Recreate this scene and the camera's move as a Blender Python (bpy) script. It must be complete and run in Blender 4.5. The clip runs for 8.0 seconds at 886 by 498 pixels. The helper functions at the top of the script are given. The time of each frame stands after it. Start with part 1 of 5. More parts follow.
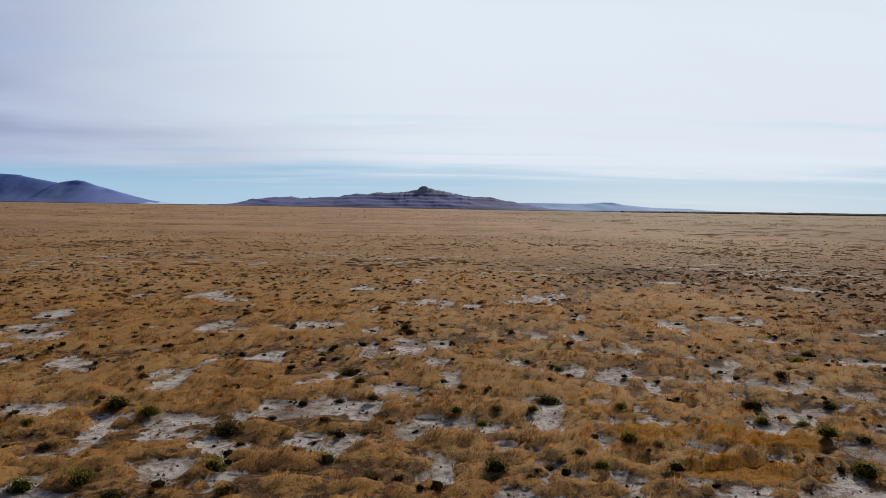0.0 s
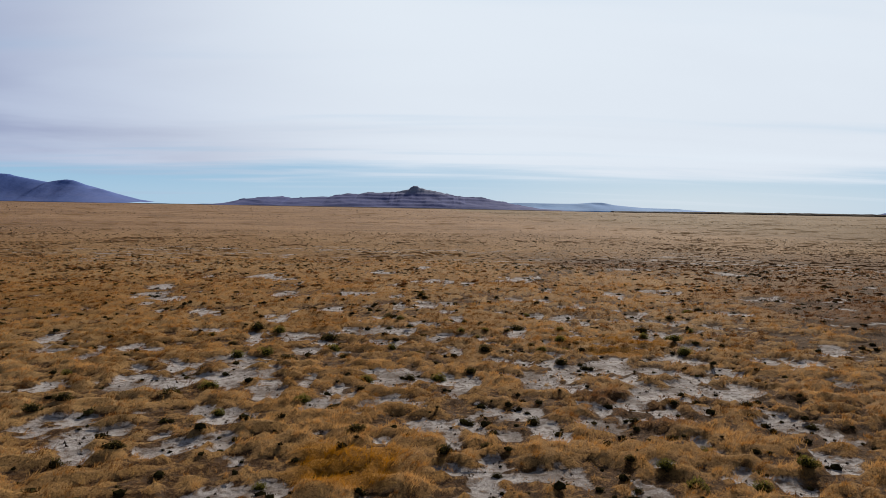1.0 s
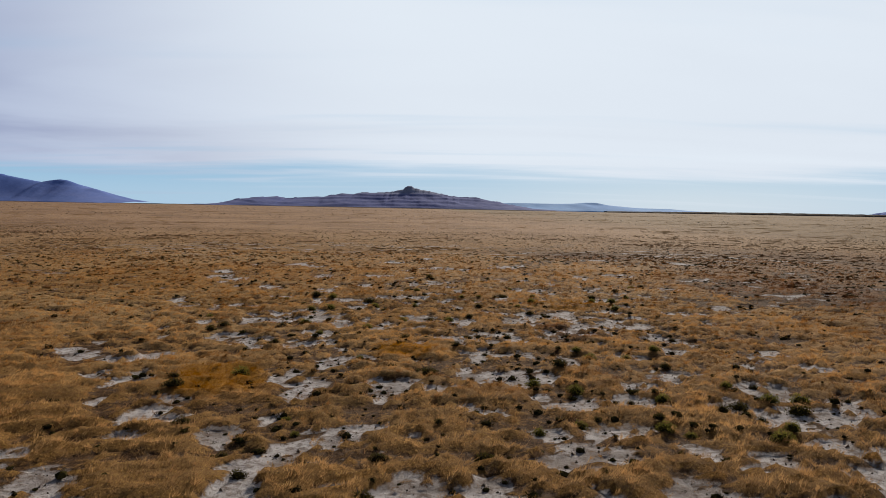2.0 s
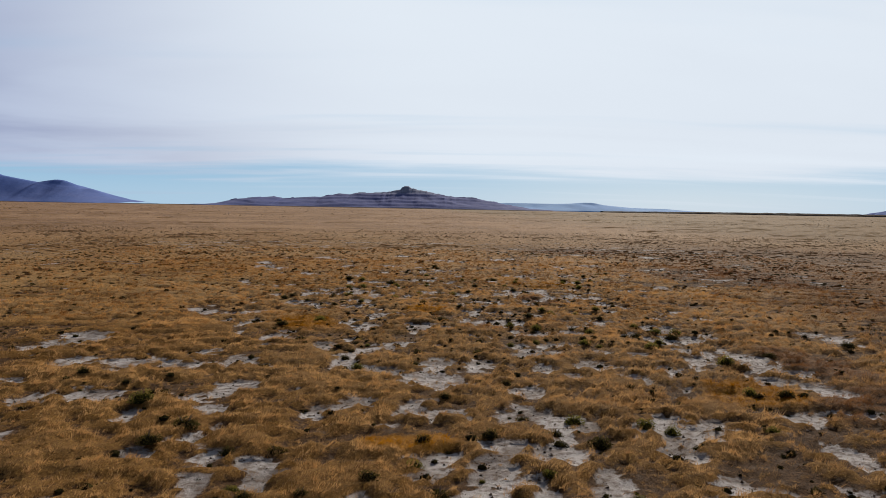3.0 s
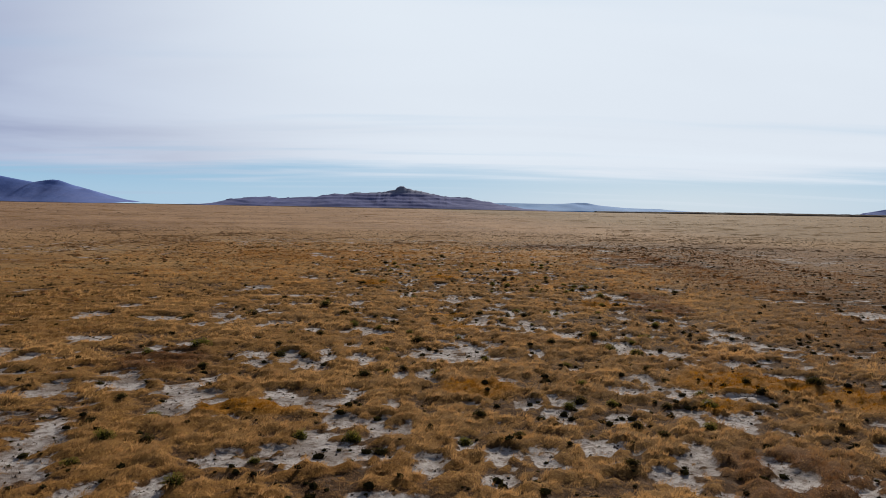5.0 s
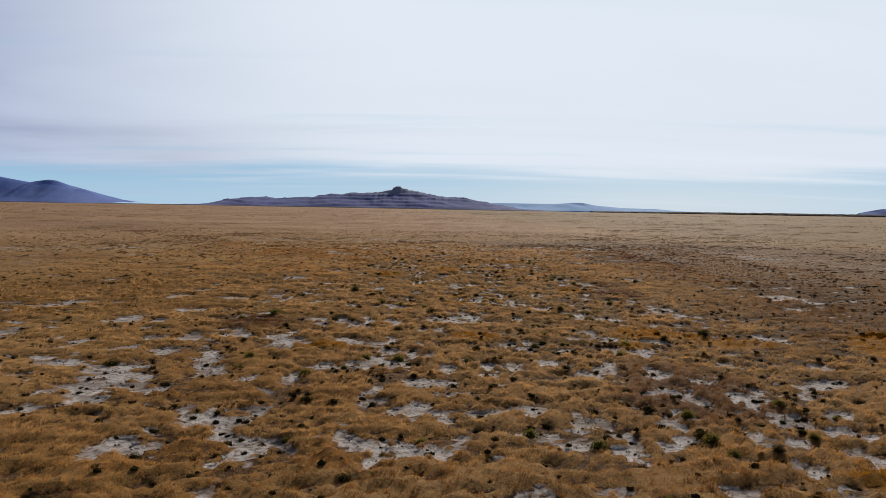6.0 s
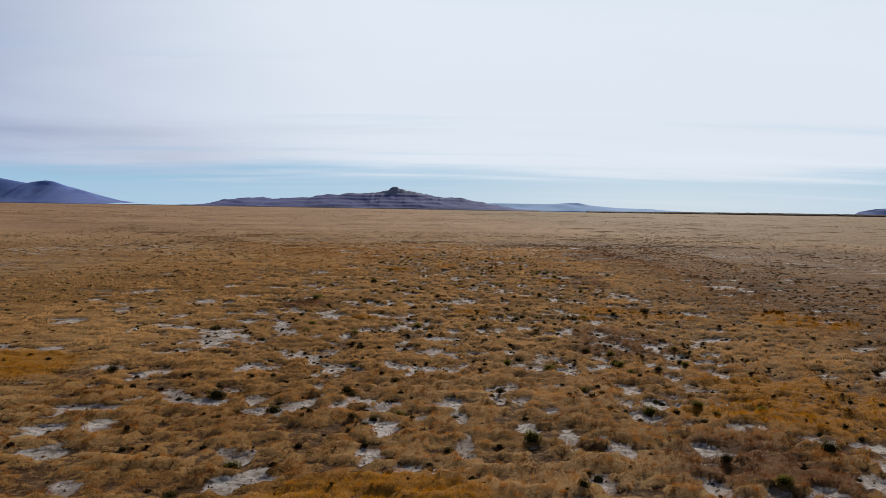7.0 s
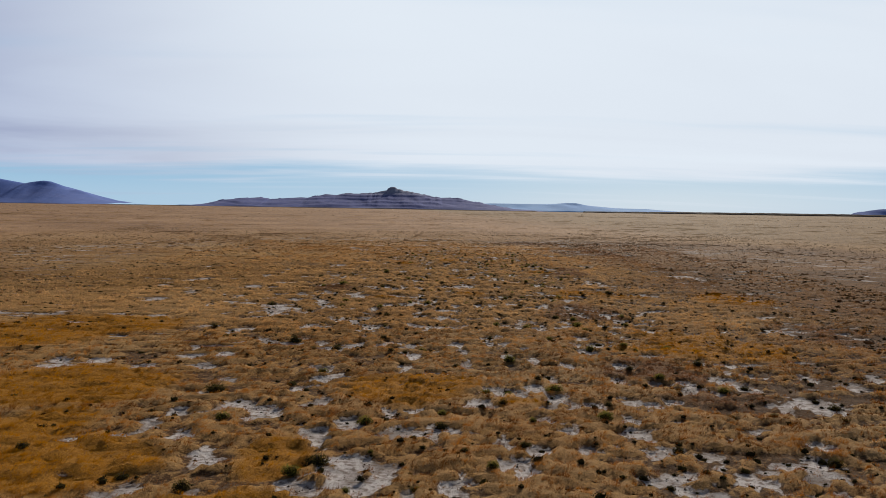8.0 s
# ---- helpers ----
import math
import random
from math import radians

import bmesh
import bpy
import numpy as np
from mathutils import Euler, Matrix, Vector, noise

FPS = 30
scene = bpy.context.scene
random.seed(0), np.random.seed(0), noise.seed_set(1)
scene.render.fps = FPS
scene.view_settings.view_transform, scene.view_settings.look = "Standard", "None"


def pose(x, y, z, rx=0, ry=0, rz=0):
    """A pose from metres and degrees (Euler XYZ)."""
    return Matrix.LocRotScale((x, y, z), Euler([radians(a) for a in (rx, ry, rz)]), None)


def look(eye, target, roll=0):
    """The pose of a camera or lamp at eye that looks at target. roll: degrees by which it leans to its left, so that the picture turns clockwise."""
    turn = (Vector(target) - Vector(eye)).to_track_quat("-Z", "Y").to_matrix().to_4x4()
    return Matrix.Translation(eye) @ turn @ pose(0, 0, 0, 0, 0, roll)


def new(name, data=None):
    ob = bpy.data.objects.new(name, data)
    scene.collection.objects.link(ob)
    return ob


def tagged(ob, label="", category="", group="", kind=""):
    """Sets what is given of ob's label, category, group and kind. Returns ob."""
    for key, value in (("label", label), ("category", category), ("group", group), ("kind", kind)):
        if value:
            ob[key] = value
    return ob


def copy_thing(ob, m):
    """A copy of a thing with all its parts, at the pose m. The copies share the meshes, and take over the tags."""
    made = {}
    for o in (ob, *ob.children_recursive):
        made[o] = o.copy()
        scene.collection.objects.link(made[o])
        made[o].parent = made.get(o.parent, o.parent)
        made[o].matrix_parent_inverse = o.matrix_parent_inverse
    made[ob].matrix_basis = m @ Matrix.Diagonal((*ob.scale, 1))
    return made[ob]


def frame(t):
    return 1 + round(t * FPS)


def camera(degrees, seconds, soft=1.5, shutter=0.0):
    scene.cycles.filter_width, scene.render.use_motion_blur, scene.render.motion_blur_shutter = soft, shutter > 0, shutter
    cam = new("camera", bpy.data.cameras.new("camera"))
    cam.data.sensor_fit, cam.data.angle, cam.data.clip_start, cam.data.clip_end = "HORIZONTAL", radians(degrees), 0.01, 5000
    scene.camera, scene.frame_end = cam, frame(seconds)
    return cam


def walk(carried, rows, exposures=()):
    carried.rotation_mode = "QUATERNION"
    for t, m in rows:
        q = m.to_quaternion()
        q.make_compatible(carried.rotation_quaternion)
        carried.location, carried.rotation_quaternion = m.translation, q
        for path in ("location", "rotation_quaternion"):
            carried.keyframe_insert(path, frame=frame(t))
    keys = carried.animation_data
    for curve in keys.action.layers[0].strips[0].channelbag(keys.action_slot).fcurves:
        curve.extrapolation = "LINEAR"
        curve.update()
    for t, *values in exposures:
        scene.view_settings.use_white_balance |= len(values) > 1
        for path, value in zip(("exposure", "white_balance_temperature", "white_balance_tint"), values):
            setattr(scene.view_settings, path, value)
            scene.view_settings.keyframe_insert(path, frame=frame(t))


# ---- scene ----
cam = camera(62.3, 8.0, soft=0.75)
METRES, EYE, TILT, LEAN, TURN = 100.0, 5.15, 0.0, 0.0, 0.0
ROWS = [
    (0.0, 0.0, 0.0, 0.0, 0.05, -3.19, -0.86),
    (0.5, -0.0039, -0.0616, 0.0002, -0.32, -3.19, -0.9),
    (1.0, -0.0081, -0.1234, 0.0007, -0.66, -3.19, -0.935),
    (1.5, -0.0123, -0.1855, 0.001, -0.93, -3.185, -0.95),
    (3.0, -0.0244, -0.3705, 0.0036, -1.36, -3.178, -0.93),
    (3.5, -0.0288, -0.4335, 0.005, -1.48, -3.183, -0.93),
    (4.0, -0.0336, -0.497, 0.0064, -1.53, -3.181, -0.93),
    (4.5, -0.0386, -0.5603, 0.0084, -1.64, -3.178, -0.935),
    (6.0, -0.054, -0.7467, 0.0145, -2.06, -3.178, -0.92),
    (6.5, -0.0592, -0.8096, 0.0175, -2.2, -3.168, -0.88),
    (7.0, -0.0644, -0.8722, 0.0201, -2.32, -3.157, -0.855),
    (7.5, -0.0697, -0.9346, 0.0213, -2.43, -3.152, -0.845),
    (8.0, -0.0749, -0.9968, 0.0219, -2.51, -3.148, -0.84),
]
walk(cam, [(t, pose(0, 0, EYE, TILT, LEAN, TURN) @ pose(METRES * x, METRES * y, METRES * z, 90 + pitch, roll, yaw)) for t, x, y, z, yaw, pitch, roll in ROWS],
     exposures=[(0.0, 0.0), (8.0, 0.0)])

# ---- world, sun ----
SUN_AZIMUTH, SUN_HEIGHT = 20.0, 24.0  # degrees clockwise from +y, degrees up


def node(tree, kind, **values):
    """A node whose sockets, named with _ for spaces, are set or linked."""
    made = tree.nodes.new(kind)
    for key, value in values.items():
        socket = made.inputs[int(key[1:])] if key[0] == "_" else made.inputs[key.replace("_", " ")]
        if isinstance(value, bpy.types.NodeSocket):
            tree.links.new(value, socket)
        else:
            socket.default_value = value
    return made


def maths(tree, operation, a, b=0.0, c=0.0):
    made = node(tree, "ShaderNodeMath", _0=a, _1=b, _2=c)
    made.operation = operation
    return made.outputs[0]


def ramp(tree, value, low, high, to_low=0.0, to_high=1.0):
    made = node(tree, "ShaderNodeMapRange", Value=value, From_Min=low, From_Max=high, To_Min=to_low, To_Max=to_high)
    made.interpolation_type = "SMOOTHSTEP"
    return made.outputs[0]


def mix(tree, factor, a, b, blend="MIX"):
    made = tree.nodes.new("ShaderNodeMix")
    made.data_type, made.blend_type = "RGBA", blend
    for index, value in ((0, factor), (6, a), (7, b)):
        if isinstance(value, bpy.types.NodeSocket):
            tree.links.new(value, made.inputs[index])
        else:
            made.inputs[index].default_value = value if index == 0 else (*value, 1.0)
    return made.outputs[2]


def fractal(tree, vector, scale, detail=4.0, rough=0.55, twist=0.0):
    return node(tree, "ShaderNodeTexNoise", Vector=vector, Scale=scale, Detail=detail, Roughness=rough, Distortion=twist).outputs[0]


def stretched(tree, vector, scale):
    made = node(tree, "ShaderNodeMapping", Vector=vector)
    made.inputs["Scale"].default_value = scale
    return made.outputs[0]


world = bpy.data.worlds.new("sky")
scene.world = world
world.use_nodes = True
wt = world.node_tree
wt.nodes.clear()
sky = wt.nodes.new("ShaderNodeTexSky")
sky.sky_type, sky.sun_disc = "NISHITA", False
sky.sun_elevation, sky.sun_rotation = radians(SUN_HEIGHT), radians(SUN_AZIMUTH)
sky.air_density, sky.dust_density, sky.ozone_density = 1.0, 1.2, 1.0
way = wt.nodes.new("ShaderNodeTexCoord").outputs["Generated"]
axes = node(wt, "ShaderNodeSeparateXYZ", Vector=way)
up = maths(wt, "MAXIMUM", axes.outputs[2], 0.0)
lift = maths(wt, "ADD", up, 0.07)
deck = node(wt, "ShaderNodeCombineXYZ", X=maths(wt, "DIVIDE", axes.outputs[0], lift), Y=maths(wt, "DIVIDE", axes.outputs[1], lift), Z=0.0).outputs[0]
streaks = fractal(wt, stretched(wt, deck, (0.16, 0.6, 1.0)), 1.2, 5.0, 0.55, 0.4)
veil = fractal(wt, stretched(wt, deck, (0.35, 0.75, 1.0)), 0.55, 5.0, 0.5, 0.6)
wisps = fractal(wt, stretched(wt, deck, (0.10, 0.8, 1.0)), 1.5, 2.0, 0.5, 0.2)
cover_low = maths(wt, "ADD", up, maths(wt, "MULTIPLY", maths(wt, "SUBTRACT", streaks, 0.5), 0.06))
cloud = ramp(wt, cover_low, 0.034, 0.057)
thin = maths(wt, "MULTIPLY", ramp(wt, wisps, 0.54, 0.72), 0.24)
cloud = maths(wt, "MAXIMUM", cloud, thin)
gaps = fractal(wt, stretched(wt, deck, (0.14, 0.7, 1.0)), 0.8, 4.0, 0.55, 0.3)
cloud = maths(wt, "SUBTRACT", cloud, maths(wt, "MULTIPLY", ramp(wt, gaps, 0.53, 0.68), maths(wt, "MULTIPLY", cloud, 0.42)))
sun_way = Vector((math.sin(radians(SUN_AZIMUTH)) * math.cos(radians(SUN_HEIGHT)), math.cos(radians(SUN_AZIMUTH)) * math.cos(radians(SUN_HEIGHT)), math.sin(radians(SUN_HEIGHT))))
toward = node(wt, "ShaderNodeVectorMath", _0=way, _1=sun_way)
toward.operation = "DOT_PRODUCT"
glow = ramp(wt, toward.outputs["Value"], 0.56, 0.93)
white = mix(wt, ramp(wt, veil, 0.36, 0.64), (0.30, 0.35, 0.53), (0.45, 0.52, 0.69))
white = mix(wt, maths(wt, "MULTIPLY", glow, 0.8), white, (0.835, 0.905, 0.965))
# unseen sky behind and overhead is dimmed to deepen shading on the ground
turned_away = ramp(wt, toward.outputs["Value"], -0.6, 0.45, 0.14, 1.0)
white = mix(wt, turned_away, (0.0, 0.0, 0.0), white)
overhead = ramp(wt, up, 0.3, 0.75, 1.0, 0.26)
white = mix(wt, overhead, (0.0, 0.0, 0.0), white)
low_haze = mix(wt, ramp(wt, up, 0.0, 0.06), (0.39, 0.60, 0.795), (0.26, 0.50, 0.74))
dimmed = node(wt, "ShaderNodeVectorMath", _0=sky.outputs[0], _1=(0.08, 0.08, 0.08))
dimmed.operation = "MULTIPLY"
blue = mix(wt, 0.9, dimmed.outputs[0], low_haze)
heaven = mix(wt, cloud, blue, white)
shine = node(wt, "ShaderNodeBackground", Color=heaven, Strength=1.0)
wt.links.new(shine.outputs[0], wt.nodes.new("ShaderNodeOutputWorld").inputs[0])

sun = new("sun", bpy.data.lights.new("sun", "SUN"))
sun.data.energy, sun.data.angle, sun.data.color = 5.0, radians(2.5), (1.0, 0.90, 0.765)
sun.matrix_world = look((0, 0, 60), Vector((0, 0, 60)) - sun_way)


# ---- materials ----
def material(name):
    made = bpy.data.materials.new(name)
    made.use_nodes = True
    made.node_tree.nodes.clear()
    return made, made.node_tree


def finish(tree, shader):
    tree.links.new(shader, tree.nodes.new("ShaderNodeOutputMaterial").inputs[0])


def bumped(tree, height, strength, distance):
    return node(tree, "ShaderNodeBump", Height=height, Strength=strength, Distance=distance).outputs[0]


def place(tree):
    return tree.nodes.new("ShaderNodeNewGeometry").outputs["Position"]


def field(tree, name):
    made = tree.nodes.new("ShaderNodeAttribute")
    made.attribute_name = name
    return made.outputs["Fac"]


def from_flight(tree, at):
    """Distance from the strip of ground that the flight follows."""
    axis = node(tree, "ShaderNodeSeparateXYZ", Vector=at)
    past = maths(tree, "SUBTRACT", axis.outputs[1], maths(tree, "MINIMUM", maths(tree, "MAXIMUM", axis.outputs[1], -80.0), 15.0))
    aside = maths(tree, "ADD", axis.outputs[0], 3.0)
    return maths(tree, "SQRT", maths(tree, "ADD", maths(tree, "MULTIPLY", past, past), maths(tree, "MULTIPLY", aside, aside)))


def soil_material():
    made, t = material("salt_crusted_soil_and_litter")
    at = place(t)
    wide, mid, fine, grit = fractal(t, at, 0.05, 4.0), fractal(t, at, 0.7, 5.0), fractal(t, at, 5.0, 6.0, 0.65), fractal(t, at, 38.0, 4.0, 0.7)
    crust = mix(t, ramp(t, mid, 0.33, 0.6), (0.24, 0.205, 0.185), (0.52, 0.485, 0.47))
    crust = mix(t, maths(t, "MULTIPLY", ramp(t, fine, 0.45, 0.64), 0.8), crust, (0.14, 0.098, 0.075))
    crust = mix(t, maths(t, "MULTIPLY", ramp(t, grit, 0.53, 0.67), 0.7), crust, (0.075, 0.052, 0.04))
    straw = mix(t, ramp(t, wide, 0.35, 0.68), (0.30, 0.158, 0.052), (0.37, 0.232, 0.105))
    belts = fractal(t, stretched(t, at, (0.35, 1.0, 1.0)), 0.013, 4.0, 0.6)
    straw = mix(t, ramp(t, belts, 0.48, 0.62), straw, (0.18, 0.09, 0.022))
    straw = mix(t, ramp(t, fractal(t, stretched(t, at, (0.4, 1.0, 1.0)), 0.12, 6.0, 0.7), 0.5, 0.7), straw, (0.19, 0.08, 0.014))
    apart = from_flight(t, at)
    # far plain with the paling of haze put into its colour; browner to the east
    hazed_plain = mix(t, ramp(t, fractal(t, stretched(t, at, (0.7, 1.0, 1.0)), 0.02, 5.0, 0.65), 0.38, 0.62), (0.37, 0.232, 0.138), (0.25, 0.15, 0.09))
    hazed_plain = mix(t, maths(t, "MULTIPLY", ramp(t, node(t, "ShaderNodeSeparateXYZ", Vector=at).outputs[0], 12.0, 120.0), 0.75), hazed_plain, (0.19, 0.138, 0.077))
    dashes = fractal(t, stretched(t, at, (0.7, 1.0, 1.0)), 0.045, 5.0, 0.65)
    hazed_plain = mix(t, maths(t, "MULTIPLY", ramp(t, dashes, 0.53, 0.66), 0.6), hazed_plain, (0.10, 0.062, 0.036))
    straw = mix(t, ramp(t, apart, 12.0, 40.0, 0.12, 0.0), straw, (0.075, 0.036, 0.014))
    straw = mix(t, ramp(t, apart, 18.0, 170.0), straw, hazed_plain)
    straw = mix(t, maths(t, "MULTIPLY", field(t, "gold"), 0.9), straw, (0.27, 0.112, 0.006))
    straw = mix(t, maths(t, "MULTIPLY", field(t, "ruddy"), 0.85), straw, (0.11, 0.048, 0.023))
    fibre = fractal(t, stretched(t, at, (1.0, 0.55, 1.0)), 26.0, 4.0, 0.75, 0.8)
    straw = mix(t, ramp(t, fibre, 0.54, 0.7), straw, (0.44, 0.25, 0.065))
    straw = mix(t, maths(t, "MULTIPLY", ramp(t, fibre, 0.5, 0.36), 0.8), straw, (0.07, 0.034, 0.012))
    # brown litter, darkened further to carry the shade between tufts
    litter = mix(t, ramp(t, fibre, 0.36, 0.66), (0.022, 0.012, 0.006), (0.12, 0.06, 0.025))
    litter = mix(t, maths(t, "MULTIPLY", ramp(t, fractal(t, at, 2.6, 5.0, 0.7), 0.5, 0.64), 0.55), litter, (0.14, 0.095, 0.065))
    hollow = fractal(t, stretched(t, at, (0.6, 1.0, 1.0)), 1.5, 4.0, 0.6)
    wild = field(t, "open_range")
    # off the path: litter blotches painted for tuft gaps and their shade
    gap_shade = maths(t, "MULTIPLY", wild, ramp(t, hollow, 0.54, 0.44))
    straw = mix(t, maths(t, "MULTIPLY", gap_shade, ramp(t, apart, 45.0, 120.0, 0.6, 0.15)), straw, litter)
    ragged = maths(t, "ADD", maths(t, "MULTIPLY", maths(t, "SUBTRACT", fine, 0.5), 1.9), maths(t, "MULTIPLY", maths(t, "SUBTRACT", grit, 0.5), 0.9))
    pans = maths(t, "ADD", fractal(t, stretched(t, at, (0.6, 1.0, 1.0)), 0.55, 5.0, 0.6), maths(t, "MULTIPLY", maths(t, "SUBTRACT", wide, 0.5), 0.4))
    pans = maths(t, "MULTIPLY", ramp(t, pans, 0.55, 0.62), maths(t, "MULTIPLY", wild, ramp(t, apart, 45.0, 115.0, 0.9, 0.0)))
    pale = maths(t, "MAXIMUM", field(t, "salt"), pans)
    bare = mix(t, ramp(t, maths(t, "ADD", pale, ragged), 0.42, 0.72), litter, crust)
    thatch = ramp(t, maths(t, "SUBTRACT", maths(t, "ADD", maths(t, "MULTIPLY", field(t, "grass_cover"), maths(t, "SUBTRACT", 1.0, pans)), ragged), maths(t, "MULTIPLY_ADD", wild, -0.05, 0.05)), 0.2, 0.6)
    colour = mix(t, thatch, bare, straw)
    relief = maths(t, "ADD", maths(t, "MULTIPLY", fine, 1.0), maths(t, "MULTIPLY", fibre, 0.5))
    finish(t, node(t, "ShaderNodeBsdfPrincipled", Base_Color=colour, Specular_IOR_Level=0.05, Roughness=0.95, Normal=bumped(t, relief, 0.9, 0.09)).outputs[0])
    return made


def leafy(name, colours, noise_scale, through_light, stands=False):
    """Thin leaves or blades: colour by place and by blade, some light let through."""
    made, t = material(name)
    at = place(t)
    tone = field(t, "tone")
    broad = fractal(t, at, noise_scale, 3.0)
    patch = fractal(t, at, noise_scale * 6, 3.0)
    colour = mix(t, ramp(t, broad, 0.36, 0.64), colours[0], colours[1])
    colour = mix(t, ramp(t, patch, 0.43, 0.68), colour, colours[2])
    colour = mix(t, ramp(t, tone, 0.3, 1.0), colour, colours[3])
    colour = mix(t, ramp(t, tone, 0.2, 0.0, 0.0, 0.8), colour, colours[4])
    if stands:  # paler toward the open range, haze put into the colour; a ruddier, older stand to the south, a paler one north of it
        hazed_grass = mix(t, ramp(t, node(t, "ShaderNodeSeparateXYZ", Vector=at).outputs[0], 12.0, 90.0), (0.46, 0.285, 0.155), (0.28, 0.195, 0.095))
        colour = mix(t, ramp(t, from_flight(t, at), 20.0, 125.0, 0.0, 0.85), colour, hazed_grass)
        y = maths(t, "ADD", node(t, "ShaderNodeSeparateXYZ", Vector=at).outputs[1], maths(t, "MULTIPLY", fractal(t, at, 0.12, 4.0), 14.0))
        colour = mix(t, ramp(t, y, -42.0, -64.0, 0.0, 1.0), colour, (0.63, 0.45, 0.22), "MULTIPLY")
        north = maths(t, "MULTIPLY", ramp(t, y, 20.0, 34.0), ramp(t, y, 90.0, 64.0))
        colour = mix(t, north, colour, (0.84, 0.79, 0.73), "MULTIPLY")
        pale = maths(t, "MULTIPLY", ramp(t, y, -52.0, -40.0), ramp(t, y, 8.0, -4.0, 0.0, 0.4))
        colour = mix(t, pale, colour, (0.68, 0.44, 0.21))
        colour = mix(t, ramp(t, field(t, "tip"), 0.4, 1.6, 0.0, 0.95), colour, (0.70, 0.45, 0.235))  # pale seed heads, with the brighter grazing view painted in
        colour = mix(t, maths(t, "MULTIPLY", field(t, "ruddy"), 0.85), colour, mix(t, tone, (0.095, 0.036, 0.015), (0.25, 0.112, 0.05)))
        colour = mix(t, maths(t, "MULTIPLY", field(t, "gold"), 0.97), colour, mix(t, tone, (0.27, 0.107, 0.003), (0.47, 0.203, 0.006)))
    body = node(t, "ShaderNodeBsdfDiffuse", Color=colour, Roughness=0.6)
    glowing = node(t, "ShaderNodeBsdfTranslucent", Color=colour)
    finish(t, node(t, "ShaderNodeMixShader", _0=through_light, _1=body.outputs[0], _2=glowing.outputs[0]).outputs[0])
    return made


def rock_material(name, low, high, band, scale, upper=None, rise=(0, 1)):
    made, t = material(name)
    at = place(t)
    patches = fractal(t, at, scale, 6.0, 0.7, 0.4)
    crags = fractal(t, at, scale * 5, 4.0, 0.7)
    ledges = fractal(t, stretched(t, at, (0.12, 0.12, 1.6)), scale * 3, 5.0, 0.65)
    colour = mix(t, ramp(t, patches, 0.4, 0.6), low, high)
    colour = mix(t, maths(t, "MULTIPLY", ramp(t, crags, 0.5, 0.64), 0.6), colour, low)
    colour = mix(t, maths(t, "MULTIPLY", ramp(t, ledges, 0.49, 0.58), 0.6), colour, band)
    if upper:  # toward the crest: ridge haze thins and the butte's shaded knob is lifted, by colour
        height = maths(t, "ADD", node(t, "ShaderNodeSeparateXYZ", Vector=at).outputs[2], maths(t, "MULTIPLY", maths(t, "SUBTRACT", patches, 0.5), 0.5 * (rise[1] - rise[0])))
        colour = mix(t, maths(t, "MULTIPLY", ramp(t, height, rise[0], rise[1]), 0.75), colour, upper)
    finish(t, node(t, "ShaderNodeBsdfPrincipled", Base_Color=colour, Specular_IOR_Level=0.05, Roughness=1.0, Normal=bumped(t, crags, 0.3, 6.0)).outputs[0])
    return made


def bark_material():
    made, t = material("grey_bark")
    grain = fractal(t, stretched(t, place(t), (30, 30, 6)), 2.0, 4.0)
    finish(t, node(t, "ShaderNodeBsdfPrincipled", Base_Color=mix(t, grain, (0.06, 0.045, 0.035), (0.19, 0.15, 0.12)), Specular_IOR_Level=0.05, Roughness=0.9, Normal=bumped(t, grain, 0.6, 0.01)).outputs[0])
    return made


def clod_material():
    made, t = material("brown_clods")
    spots = fractal(t, place(t), 9.0, 3.0)
    finish(t, node(t, "ShaderNodeBsdfPrincipled", Base_Color=mix(t, ramp(t, spots, 0.35, 0.65), (0.055, 0.035, 0.022), (0.20, 0.15, 0.115)), Specular_IOR_Level=0.05, Roughness=0.95).outputs[0])
    return made


CLOD = clod_material()
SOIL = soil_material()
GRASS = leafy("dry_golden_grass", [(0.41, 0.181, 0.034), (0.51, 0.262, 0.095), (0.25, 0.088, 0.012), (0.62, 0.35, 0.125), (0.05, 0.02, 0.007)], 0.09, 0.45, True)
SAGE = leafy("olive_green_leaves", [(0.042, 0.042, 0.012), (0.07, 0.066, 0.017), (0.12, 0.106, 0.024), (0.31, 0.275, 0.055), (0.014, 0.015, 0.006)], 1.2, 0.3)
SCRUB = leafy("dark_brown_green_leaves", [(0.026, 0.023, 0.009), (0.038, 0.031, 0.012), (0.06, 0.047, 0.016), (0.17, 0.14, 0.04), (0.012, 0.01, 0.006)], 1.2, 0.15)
BARK = bark_material()
# no haze hangs in the air: its blue is mixed into these rock colours
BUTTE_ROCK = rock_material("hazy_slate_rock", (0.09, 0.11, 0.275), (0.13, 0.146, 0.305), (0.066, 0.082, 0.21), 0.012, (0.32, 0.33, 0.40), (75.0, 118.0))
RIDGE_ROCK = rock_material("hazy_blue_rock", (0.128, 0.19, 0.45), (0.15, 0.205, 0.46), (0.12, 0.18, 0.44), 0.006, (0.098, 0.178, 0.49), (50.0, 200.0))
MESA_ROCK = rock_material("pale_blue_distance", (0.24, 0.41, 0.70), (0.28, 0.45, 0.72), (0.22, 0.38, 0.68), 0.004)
BELT = rock_material("dark_far_scrub", (0.024, 0.014, 0.013), (0.05, 0.03, 0.024), (0.016, 0.011, 0.011), 0.05)


